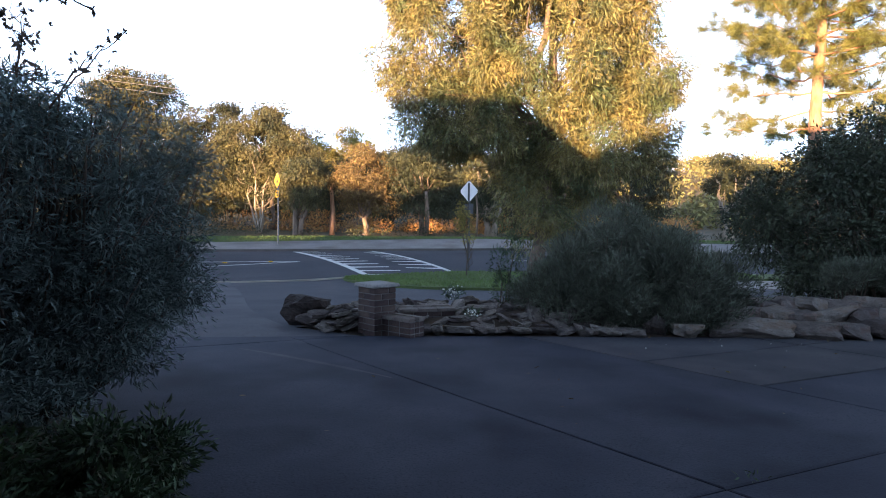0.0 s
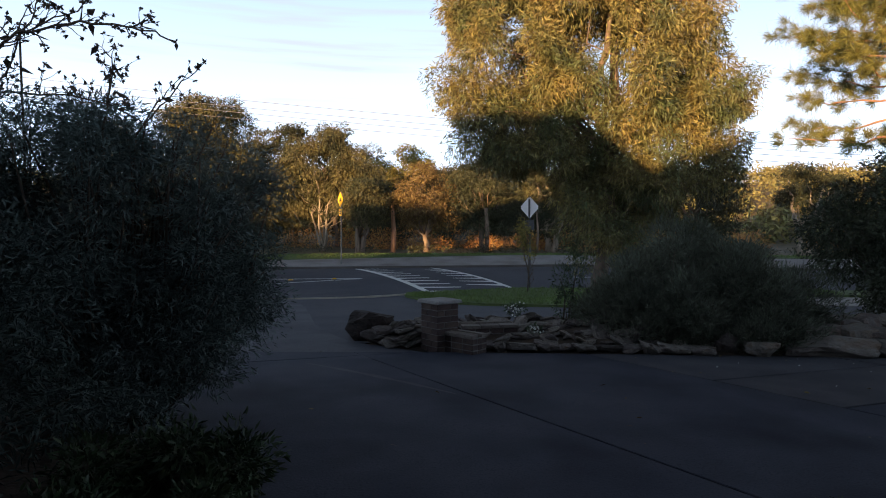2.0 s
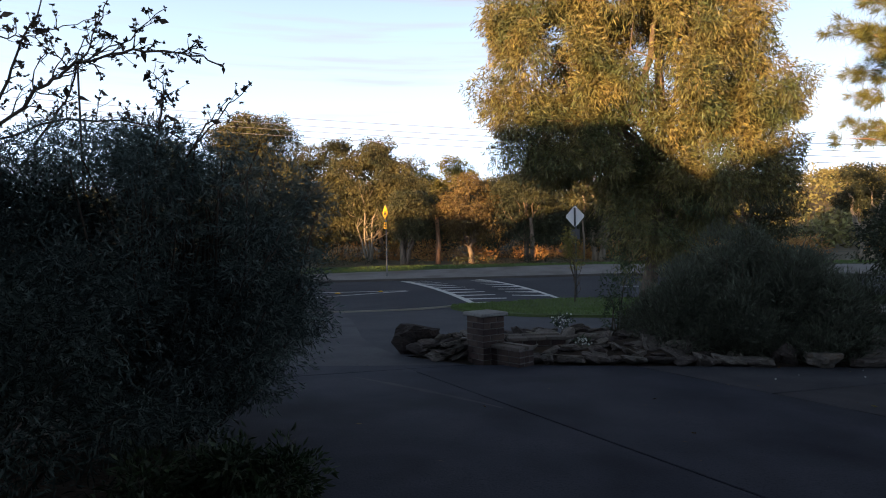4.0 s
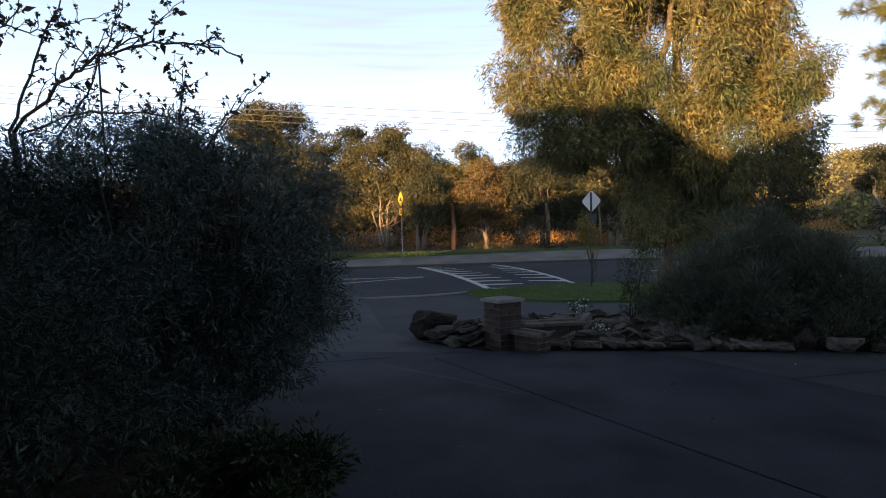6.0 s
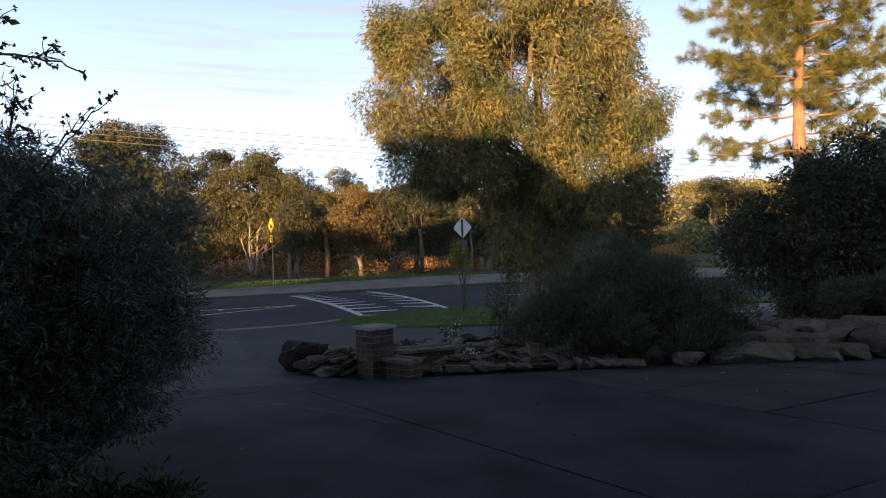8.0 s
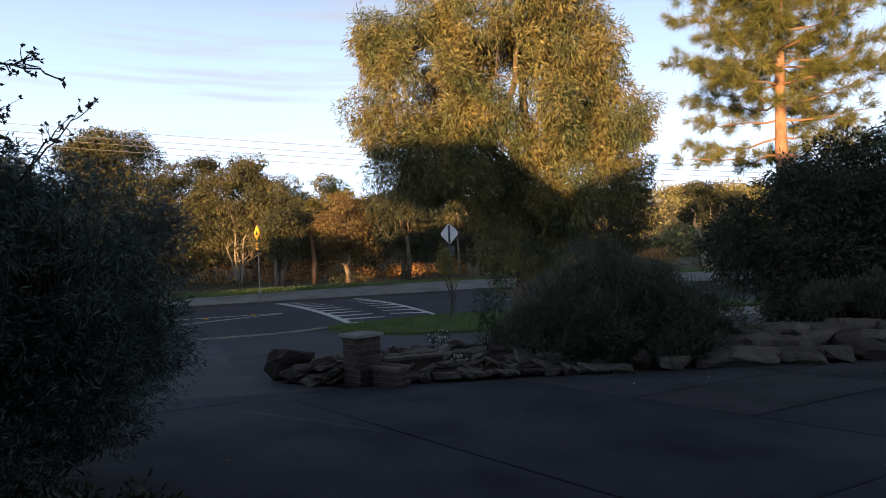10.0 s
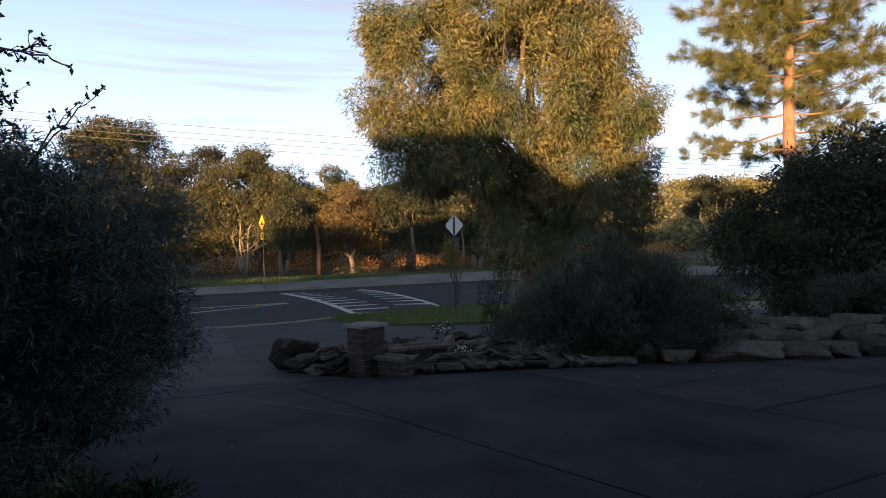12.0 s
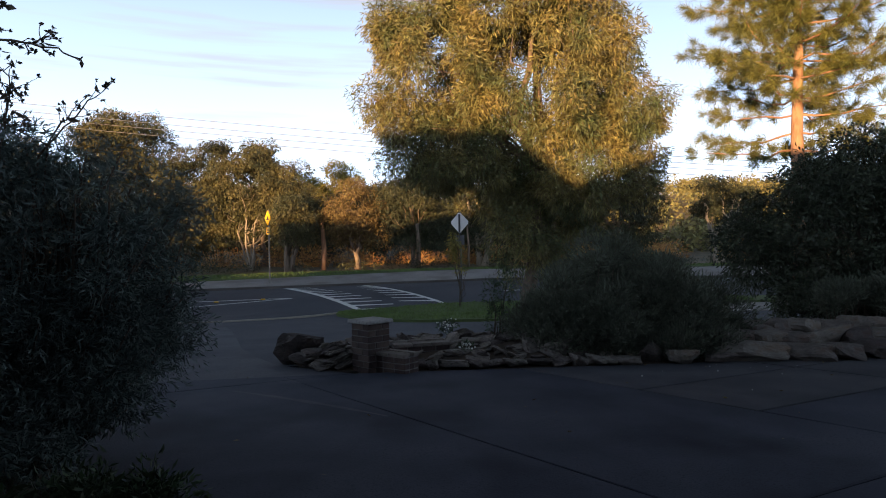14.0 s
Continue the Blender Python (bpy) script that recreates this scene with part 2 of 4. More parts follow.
def leaf_cloud(pos, way, length, width, rng, curl=0.25):
    """Verts and faces of folded leaves: pos and way are N x 3, length and width N."""
    n = len(pos)
    way = way / (np.linalg.norm(way, axis=1)[:, None] + 1e-9)
    side = np.cross(way, rng.normal(size=(n, 3)))
    side /= np.linalg.norm(side, axis=1)[:, None] + 1e-9
    up = np.cross(side, way)
    L, W = length[:, None], width[:, None]
    mid = pos + way * L * 0.45 + up * W * 0.35
    tip = pos + way * L - up * L * curl * rng.random((n, 1))
    verts = np.stack([pos, mid + side * W * 0.5 - up * W * 0.3, tip, mid - side * W * 0.5 - up * W * 0.3], 1).reshape(-1, 3)
    return verts


def leaf_object(name, verts, material, parent=None, label=""):
    """One mesh of four-cornered leaves, quickly."""
    n = len(verts)
    me = bpy.data.meshes.new(name)
    me.vertices.add(n)
    me.vertices.foreach_set("co", np.asarray(verts, np.float32).ravel())
    me.loops.add(n)
    me.loops.foreach_set("vertex_index", np.arange(n, dtype=np.int32))
    me.polygons.add(n // 4)
    me.polygons.foreach_set("loop_start", np.arange(0, n, 4, dtype=np.int32))
    me.polygons.foreach_set("loop_total", np.full(n // 4, 4, dtype=np.int32))
    me.materials.append(material)
    me.update(calc_edges=True)
    ob = new(name, me)
    if parent is not None:
        ob.parent = parent
    if label:
        ob["label"] = label
    return ob


def blob_leaves(blobs, per, size, aspect, rng, droop=0.5, out=0.7, hollow=0.5, jitter=0.6):
    """Leaves in and on blobs (x, y, z, rx, ry, rz); per: leaves a unit of blob area."""
    allv = []
    for x, y, z, rx, ry, rz in blobs:
        k = max(8, int(per * (rx * ry + ry * rz + rx * rz) / 3))
        d = rng.normal(size=(k, 3))
        d /= np.linalg.norm(d, axis=1)[:, None]
        r = hollow + (1.12 - hollow) * rng.random(k) ** 0.6
        lump = 1 + 0.22 * np.sin(d[:, 0] * 5 + x * 3) * np.sin(d[:, 1] * 5 + y * 2) + 0.18 * np.sin(d[:, 2] * 6 + z * 5)
        pos = np.array([x, y, z]) + d * (r * lump)[:, None] * np.array([rx, ry, rz])
        way = d * out + np.array([0, 0, -droop]) + rng.normal(size=(k, 3)) * jitter
        ln = size * (0.6 + 0.8 * rng.random(k))
        allv.append(leaf_cloud(pos, way, ln, ln * aspect, rng))
    return np.concatenate(allv)


def crown_blobs(c, rad, n, br, rng, flat=0.7, inner=0.35):
    """Clumps spread through an ellipsoid crown."""
    out = []
    while len(out) < n:
        d = rng.normal(size=3)
        d /= np.linalg.norm(d)
        r = inner + (1 - inner) * rng.random() ** 0.5
        p = np.array(c) + d * r * np.array(rad)
        s = br * (0.6 + 0.8 * rng.random())
        out.append((p[0], p[1], p[2], s, s, s * flat))
    return out


def base(name, x, y, z, label, category, group="", kind=""):
    e = new(name)
    e.empty_display_size = 0.2
    e.location = (0, 0, 0)
    return tagged(e, label, category, group, kind)


def gum_tree(name, label, x, y, blobs, leaf, bark, seed, trunk_r, size, per, droop=0.9, aspect=0.2, forks=1, lean=0.0, fork_z=0.35, group="", limbs=14, limb_r=0.4):
    """A tapered trunk or several, limbs to the clumps and a crown of leaves."""
    rng = np.random.default_rng(seed)
    t = base(name, x, y, 0, label, "tree", group)
    z0 = G(x, y) - 0.1
    zc = np.array([b[:3] for b in blobs])
    top = zc[:, 2].max()
    mids, stems = [], []
    for i in range(forks):
        a = 2 * math.pi * i / max(forks, 1) + seed
        end = (x + lean + math.cos(a) * (0.18 * top if forks > 1 else 0.02), y + math.sin(a) * 0.1 * top * (forks > 1), z0 + (top - z0) * 0.75)
        line = bent((x + math.cos(a) * trunk_r * 0.8 * (forks > 1), y + math.sin(a) * trunk_r * (forks > 1), z0), end, rng, n=8, wob=0.03)
        v, f = tube(line, [trunk_r * (1.25 - 0.25 * min(1, k * 2)) * (1 - 0.75 * k / 7) for k in range(8)], 9)
        stem = mesh_ob("trunk", v, f, bark, t, smooth=True)
        mids.append(line)
        stems.append(stem)
    lst = []
    for j in rng.choice(len(blobs), min(limbs, len(blobs)), replace=False):
        b = zc[j]
        which = rng.integers(len(mids))
        line = mids[which]
        k = int(np.clip(round(7 * max(fork_z, (b[2] - z0) / (top - z0) - 0.25)), 2, 6))
        lst.append((which, tube(bent(line[k], b, rng, n=5, wob=0.07), [trunk_r * limb_r * (1 - 0.2 * i) for i in range(5)], 5)))
    for which, (v, f) in lst:
        mesh_ob("limb", v, f, bark, stems[which], smooth=True)
    leaf_object("crown", blob_leaves(blobs, per, size, aspect, rng, droop), leaf, t)
    return t


def shrub(name, label, blobs, leaf, seed, size, per, droop=0.0, aspect=0.25, out=0.9, hollow=0.55, jitter=0.5, reach=0.35, group="", category="shrub"):
    rng = np.random.default_rng(seed)
    t = base(name, 0, 0, 0, label, category, group)
    x, y = np.mean([b[0] for b in blobs]), np.mean([b[1] for b in blobs])
    lst = []
    for b in blobs:
        q = (b[0], b[1], b[2])
        s = (x + (b[0] - x) * reach, y + (b[1] - y) * reach, G(x, y) - 0.05)
        lst.append(tube(bent(s, q, rng, n=4, wob=0.05), [0.026, 0.018, 0.012, 0.006], 5))
    for v, f in lst:
        mesh_ob("stem", v, f, M_TWIG, t, smooth=True)
    leaf_object("foliage", blob_leaves(blobs, per, size, aspect, rng, droop, out, hollow, jitter), leaf, t)
    return t


# ---- ground and surfaces ----
def sheet(name, near, far, material, lift, label, category, thick=0.0, kind="structure", step=1.0, rows_n=6, crown=0.0, x0=None, x1=None):
    """A surface between two lines of plan points, laid over the land, with a skirt."""
    nx, ny = [p[0] for p in near], [p[1] for p in near]
    fx, fy = [p[0] for p in far], [p[1] for p in far]
    x0 = max(nx[0], fx[0]) if x0 is None else x0
    x1 = min(nx[-1], fx[-1]) if x1 is None else x1
    n = max(2, int((x1 - x0) / step))
    verts, faces = [], []
    for i in range(n + 1):
        x = x0 + (x1 - x0) * i / n
        a, b = np.interp(x, nx, ny), np.interp(x, fx, fy)
        for j in range(rows_n + 1):
            k = j / rows_n
            y = a + (b - a) * k
            verts.append((x, y, G(x, y) + lift + crown * 4 * k * (1 - k)))
    w = rows_n + 1
    for i in range(n):
        for j in range(rows_n):
            faces.append((i * w + j, (i + 1) * w + j, (i + 1) * w + j + 1, i * w + j + 1))
    if thick:
        o = len(verts)
        verts += [(x, y, z - thick) for x, y, z in verts]
        for i in range(n):
            faces.append((i * w, i * w + o, (i + 1) * w + o, (i + 1) * w))
            faces.append((i * w + w - 1, (i + 1) * w + w - 1, (i + 1) * w + w - 1 + o, i * w + w - 1 + o))
        for j in range(rows_n):
            faces.append((j, j + 1, j + 1 + o, j + o))
            faces.append((n * w + j, n * w + j + o, n * w + j + 1 + o, n * w + j + 1))
    return tagged(mesh_ob(name, verts, faces, material), label, category, "", kind)


def land():
    xs = [-2500, -900, -400] + list(range(-200, 201, 8)) + [400, 900, 2500]
    ys = [-900, -200, -60, -20] + [i * 1.0 for i in range(-10, 62)] + list(range(64, 260, 6)) + [300, 400, 600, 1000, 2500]
    verts = []
    for y in ys:
        for x in xs:
            z = G(x, y) - 0.12
            if y > 70:
                z += min(1, (y - 70) / 60) * 1.6 * noise.noise((x * 0.02, y * 0.02, 0))
            verts.append((x, y, z))
    w = len(xs)
    faces = [(j * w + i, j * w + i + 1, (j + 1) * w + i + 1, (j + 1) * w + i) for j in range(len(ys) - 1) for i in range(w - 1)]
    return tagged(mesh_ob("ground", verts, faces, M_GROUND, smooth=True), "dry brown ground rising to a wooded hill", "ground", "", "structure")


land()
CROWN = 0.14                              # the road is higher in the middle
NEAR = [(-60, 16.0), (-12, 19.2), (-7.0, 20.4), (-3.2, 23.1), (0.4, 24.8), (6, 25.2), (16, 25.2), (60, 27)]
FAR = [(-60, 25), (-12, 31.2), (3, 34.1), (15, 33.0), (60, 33)]
sheet("road", NEAR, FAR, M_ASPH, 0.0, "dark grey asphalt road with faded markings", "road", 0.1, rows_n=12, crown=CROWN)
sheet("kerb", [(x, y - 0.02) for x, y in FAR], [(x, y + 0.14) for x, y in FAR], M_KERB, 0.11, "grey concrete kerb along the far roadside, darkened for its shaded face", "kerb", 0.2, rows_n=1)
sheet("pavement", [(x, y + 0.14) for x, y in FAR], [(x, y + 3.8) for x, y in FAR], M_GRAVEL, 0.105, "pale gravelled footpath beyond the road", "pavement", 0.2, rows_n=2)
sheet("grass_strip", [(x, y + 3.8) for x, y in FAR], [(x, y + 6.0) for x, y in FAR], M_TURF, 0.12, "mown green grass strip beside the footpath", "grass", 0.2, rows_n=4)
sheet("road_edging", [(x, y - 0.13) for x, y in NEAR if x < -3], [(x, y) for x, y in NEAR if x < -3], M_EDGING, 0.03, "cream concrete edging along the road", "kerb", 0.1, rows_n=1)
VERGE_N = [(-3.5, 22.3), (-2.7, 20.7), (-1.7, 19.4), (-0.4, 18.65), (3, 18.45), (8, 19.5), (11, 23.6), (40, 24.2)]
VERGE_F = [(-3.5, 22.5), (-3.1, 22.95), (0.4, 24.6), (6, 25.0), (16, 25.05), (40, 26)]
sheet("grass_verge", VERGE_N, VERGE_F, M_TURF, 0.06, "mown green grass verge beside the road", "grass", 0.2, step=0.3)


def crossover():
    """Concrete ramp from the driveway to the road, and the asphalt beside it."""
    ys = [8.2, 8.8, 9.65, 10.6, 11.95, 14, 16.5, 19.1, 20.5]
    right = [-1.6, -1.15, -2.4, -3.0, -3.67, -4.4, -5.3, -6.38, -6.9]
    v, f = [], []
    for y, r in zip(ys, right):
        l = -4.6 - (y - 8) * 0.5
        for k in range(5):
            x = l + (r - l) * k / 4
            v.append((x, y, G(x, y) - 0.004))
    f = [(i * 5 + k, i * 5 + k + 1, i * 5 + k + 6, i * 5 + k + 5) for i in range(len(ys) - 1) for k in range(4)]
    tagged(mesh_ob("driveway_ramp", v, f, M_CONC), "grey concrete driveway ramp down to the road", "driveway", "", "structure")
    v = []
    for y, r in zip(ys[2:] + [22.0, 24.0], right[2:] + [-5.0, -3.0]):
        for k in range(9):
            x = r - 0.02 + (30 - r) * (k / 8) ** 1.5
            v.append((x, y, G(x, y) - 0.02))
    f = [(i * 9 + k, i * 9 + k + 1, i * 9 + k + 10, i * 9 + k + 9) for i in range(len(ys) - 1) for k in range(8)]
    tagged(mesh_ob("asphalt_path", v, f, M_PATH), "dark asphalt path between garden and verge", "path", "", "structure")


crossover()
sheet("footpath", [(9, 20.8), (30, 21.6)], [(9, 23.4), (30, 24.0)], M_PALE, 0.0, "pale concrete footpath beside the verge", "pavement", 0.1)


def road_z(x, y):
    a, b = np.interp(x, [p[0] for p in NEAR], [p[1] for p in NEAR]), np.interp(x, [p[0] for p in FAR], [p[1] for p in FAR])
    k = min(1.0, max(0.0, (y - a) / (b - a)))
    return G(x, y) + CROWN * 4 * k * (1 - k)


def road_marks():
    """White lines and teeth of the raised crossing, and the painted median."""
    def strip_line(p, q, w, tip=None, name="road_line", label="white painted line on the road"):
        p, q = Vector(p), Vector(q)
        d = (q - p).normalized()
        side = Vector((-d.y, d.x)) / 2
        n = max(2, int((q - p).length / 0.4))
        v = []
        for i in range(n + 1):
            k = i / n
            c = p.lerp(q, k)
            r = w + ((w if tip is None else tip) - w) * k ** 0.6
            for e in (-1, 1):
                x, y = c.x + side.x * e * r, c.y + side.y * e * r
                v.append((x, y, road_z(x, y) + 0.012))
        f = [(2 * i, 2 * i + 1, 2 * i + 3, 2 * i + 2) for i in range(n)]
        return tagged(mesh_ob(name, v, f, M_PAINT), label, "road marking", "road markings", "structure")

    a, b = Vector((-7.4, 31.5)), Vector((-2.75, 23.3))
    strip_line(a, b, 0.26)
    for i in range(11):
        c = a.lerp(b, 0.04 + i * 0.094)
        strip_line((c.x, c.y + 0.02), (c.x + 1.0 + 0.07 * i, c.y + 0.42), 0.42 - 0.012 * i, 0.13, "road_tooth", "white painted tooth of the speed hump")
    a, b = Vector((-3.7, 32.4)), Vector((0.3, 24.9))
    strip_line(a, b, 0.2)
    for i in range(8):
        c = a.lerp(b, 0.16 + i * 0.11)
        strip_line((c.x, c.y), (c.x - 0.8 - 0.1 * i, c.y - 0.1), 0.34, 0.1, "road_tooth", "white painted tooth of the speed hump")
    strip_line((-13.7, 24.95), (-6.05, 26.4), 0.12)
    strip_line((-11.34, 22.9), (-5.95, 26.3), 0.12)
    strip_line((3.0, 27.9), (8.5, 28.2), 0.12)
    for x, y in ((-8.8, 25.5), (-7.1, 26.1)):
        tagged(part("lane_marker", box_bm(0.2, 0.12, 0.045, pose(x, y, road_z(x, y) + 0.004), 0.012, 0.3), M_YELLOW, None), "small yellow raised marker on the road", "road marker", "road markers")


road_marks()


def clip_poly(poly, edge_a, edge_b):
    """Keep the part of poly to the left of the line a-b."""
    out = []
    ax, ay = edge_a
    dx, dy = edge_b[0] - ax, edge_b[1] - ay
    side = [dx * (p[1] - ay) - dy * (p[0] - ax) for p in poly]
    for i in range(len(poly)):
        p, q, s, t = poly[i], poly[(i + 1) % len(poly)], side[i], side[(i + 1) % len(poly)]
        if s >= 0:
            out.append(p)
        if s * t < 0:
            k = s / (s - t)
            out.append((p[0] + (q[0] - p[0]) * k, p[1] + (q[1] - p[1]) * k))
    return out


def driveway():
    """Concrete slabs on a slanting grid with open joints."""
    root = base("driveway", 0, 0, 0, "large grey concrete driveway cast in slabs with dark joints", "driveway", "", "structure")
    bed = [(-5, -2.3), (14, -2.3), (14, 9.2), (6.5, 9.25), (-1.1, 8.78), (-4.9, 8.3)]
    mesh_ob("joint_bed", [(x, y, G(x, y) - 0.035) for x, y in bed], [tuple(range(6))], M_SOIL, root)
    na, nb = np.array([-0.432, 0.902]), np.array([0.79, 0.613])
    inv = np.linalg.inv(np.array([na, nb]))
    cols = [-14, 3.63, 6.35, 9.1, 11.8, 14.5, 18]
    for j in range(len(cols) - 1):
        near_part = j < 2
        rows = [-8.2, -5.5, -2.8, -0.1, 2.6, 8.42, 11] if near_part else [-8.2, -5.5, -2.8, -0.1, 2.6, 4.25, 5.6, 8.42, 11]
        gap = 0.006 if near_part else 0.02
        for lo, hi in zip(rows, rows[1:]):
            q = [(lo + gap, cols[j] + gap), (hi - gap, cols[j] + gap), (hi - gap, cols[j + 1] - gap), (lo + gap, cols[j + 1] - gap)]
            poly = [tuple(inv @ np.array(p)) for p in q]
            area = sum(poly[k][0] * poly[(k + 1) % 4][1] - poly[(k + 1) % 4][0] * poly[k][1] for k in range(4))
            if area < 0:
                poly = poly[::-1]
            for k in range(6):
                poly = clip_poly(poly, bed[k], bed[(k + 1) % 6]) if len(poly) > 2 else poly
            if len(poly) < 3:
                continue
            n = len(poly)
            cx, cy = sum(p[0] for p in poly) / n, sum(p[1] for p in poly) / n
            v = [(x, y, G(x, y) - 0.06) for x, y in poly] + [(x, y, G(x, y) - 0.006) for x, y in poly]
            v += [(x + (cx - x) * 0.006, y + (cy - y) * 0.006, G(x, y)) for x, y in poly]
            f = [tuple(range(2 * n, 3 * n))]
            for k in range(n):
                m = (k + 1) % n
                f += [(k, m, n + m, n + k), (n + k, n + m, 2 * n + m, 2 * n + k)]
            mesh_ob("slab", v, f, M_SLAB if near_part or hi <= 4.25 else M_SLABB, root)


driveway()


def worn_streak():
    """A pale scraped line across the near slabs."""
    v, n = [], 14
    for i in range(n + 1):
        k = i / n
        x, y = -2.5 + 2.0 * k, 7.75 - 1.15 * k - 0.25 * k * k
        w = 0.015 + 0.05 * math.sin(math.pi * k) * (0.7 + 0.3 * math.sin(i * 1.9))
        for e in (-1, 1):
            v.append((x, y + w * e, G(x, y + w * e) + 0.004))
    f = [(2 * i, 2 * i + 1, 2 * i + 3, 2 * i + 2) for i in range(n)]
    tagged(mesh_ob("scrape_mark", v, f, M_CONC), "pale scrape mark across the near concrete", "driveway mark", "", "structure")


worn_streak()


def mound(name, outline, height, label, seed=0):
    """A low heap of soil inside a plan outline."""
    n = len(outline)
    cx, cy = sum(p[0] for p in outline) / n, sum(p[1] for p in outline) / n
    v, f = [], []
    rings = 5
    for r in range(rings + 1):
        k = 1 - r / rings
        for x, y in outline:
            px, py = cx + (x - cx) * k, cy + (y - cy) * k
            h = height * (1 - k ** 2.2)
            v.append((px, py, G(px, py) - 0.02 + h + 0.05 * noise.noise((px * 2, py * 2, seed)) * (r > 0)))
    for r in range(rings):
        for i in range(n):
            j = (i + 1) % n
            f.append((r * n + i, r * n + j, (r + 1) * n + j, (r + 1) * n + i))
    return tagged(mesh_ob(name, v, f, M_SOIL, smooth=True), label, "garden bed", "", "structure")


GARDEN = [(-2.3, 9.9), (-1.6, 9.1), (-1.0, 8.95), (1.8, 8.95), (4, 9.1), (8, 9.2), (14, 9.3), (16, 12), (14, 15), (7, 14.6), (3, 14.0), (1.0, 13.4), (-0.6, 12.3), (-1.6, 11.0)]
mound("garden_bed", GARDEN, 0.32, "raised dark soil garden bed behind the stones")
BED = [(-0.9, 1.6), (-1.15, 3.2), (-1.9, 4.4), (-2.7, 5.6), (-3.2, 6.6), (-4.4, 7.8), (-7, 8.6), (-9, 7), (-9, 1), (-6, -1), (-2, 0.4)]
mound("shrub_bed", BED, 0.05, "dark soil bed under the tall hedge")


# ---- stones ----
def rock_mesh(seed, flat, rough, round_off=0.26):
    rng = np.random.default_rng(seed)
    bm = bmesh.new()
    bmesh.ops.create_cube(bm, size=1)
    bmesh.ops.subdivide_edges(bm, edges=bm.edges[:], cuts=4, use_grid_fill=True)
    for v in bm.verts:
        ball = v.co.normalized() * 0.56
        v.co = v.co.lerp(ball, round_off)
    cuts = [(Vector(rng.normal(size=3)).normalized(), 0.34 + 0.2 * rng.random()) for _ in range(12)]
    cuts += [(Vector((0.12, 0.1, 1)).normalized(), 0.34)]
    for v in bm.verts:
        for d, lim in cuts:
            over = v.co.dot(d) - lim
            if over > 0:
                v.co -= d * over
        v.co += v.co.normalized() * rough * noise.noise(v.co * 2.6 + Vector((seed * 3.1, 0, 0)))
        v.co.z *= flat
    me = bpy.data.meshes.new("stone")
    bm.to_mesh(me)
    bm.free()
    return me


ROCKS = [rock_mesh(i, 1.0, 0.12) for i in range(9)]
for me in ROCKS:
    me.materials.append(M_ROCK)
BOULDERS = [rock_mesh(20 + i, 1.0, 0.13, 0.5) for i in range(6)]
for me in BOULDERS:
    me.materials.append(M_ROCKR)


def stone(me, x, y, z, sx, sy, sz, turn, tilt, label, group, name="stone"):
    ob = new(name, me)
    ob.matrix_world = pose(x, y, z, tilt[0], tilt[1], turn) @ Matrix.Diagonal((sx, sy, sz, 1))
    return tagged(ob, label, "stone", group)


def front_stones():
    rng = np.random.default_rng(5)
    # low rubble edge along the driveway, two to three courses
    x = -0.55
    while x < 4.0:
        w = 0.15 + 0.30 * rng.random()
        if 2.75 < x < 3.7:
            x += w
            continue
        stone(ROCKS[rng.integers(9)], x + w / 2, 9.02 + 0.06 * rng.random(), G(0, 9) + 0.06, w * 1.2, 0.3, 0.10 + 0.1 * rng.random(), rng.normal() * 16, (rng.normal() * 5, rng.normal() * 6), "flat grey-brown stone edging the garden bed", "edging stones")
        x += w
    for i in range(240):
        x, k = -1.7 + 4.9 * rng.random() ** 0.8, rng.random()
        y = 9.2 + k * (1.1 + 1.0 * min(1, max(0, (x + 1.6) / 2)))
        if (-0.85 < x < 0.25 and 9.6 < y < 10.3) or (-1.35 < x < -0.25 and y < 9.45):
            continue
        s = 0.11 + 0.21 * rng.random() ** 1.3
        stone(ROCKS[rng.integers(9)], x, y, G(x, y) + 0.08 + 0.17 * min(1, k * 2.2), s * (1.2 + 0.6 * rng.random()), s, s * (0.26 + 0.3 * rng.random()), rng.random() * 180, (rng.normal() * 18, rng.normal() * 18), "rough angular grey-brown garden stone", "garden stones")
    for i in range(54):
        x = -1.85 + 0.68 * rng.random()
        y = 9.0 + 0.6 * rng.random() + 0.35 * (-1.2 - x)
        s = 0.11 + 0.15 * rng.random()
        stone(ROCKS[rng.integers(9)], x, y, G(x, y) + 0.04 + 0.24 * rng.random(), s * 1.45, s * 1.05, s * 0.36, rng.random() * 60 - 10, (rng.normal() * 10, -12 + rng.normal() * 10), "flat slab of grey stone leaning in a heap", "garden stones")
    big = new("boulder", rock_mesh(41, 1.0, 0.26))
    big.data.materials.append(M_DARKROCK)
    big.matrix_world = pose(-2.13, 10.1, G(0, 10) + 0.2, 0, 2, 6) @ Matrix.Diagonal((0.8, 0.52, 0.52, 1))
    tagged(big, "large dark brown rough boulder at the driveway", "stone")
    low = new("boulder", rock_mesh(43, 1.0, 0.14))
    low.data.materials.append(M_ROCKR)
    low.matrix_world = pose(-1.98, 9.62, G(0, 9.6) + 0.09, 4, 8, 14) @ Matrix.Diagonal((0.58, 0.36, 0.26, 1))
    tagged(low, "rounded brown boulder beside the dark one", "stone")


front_stones()


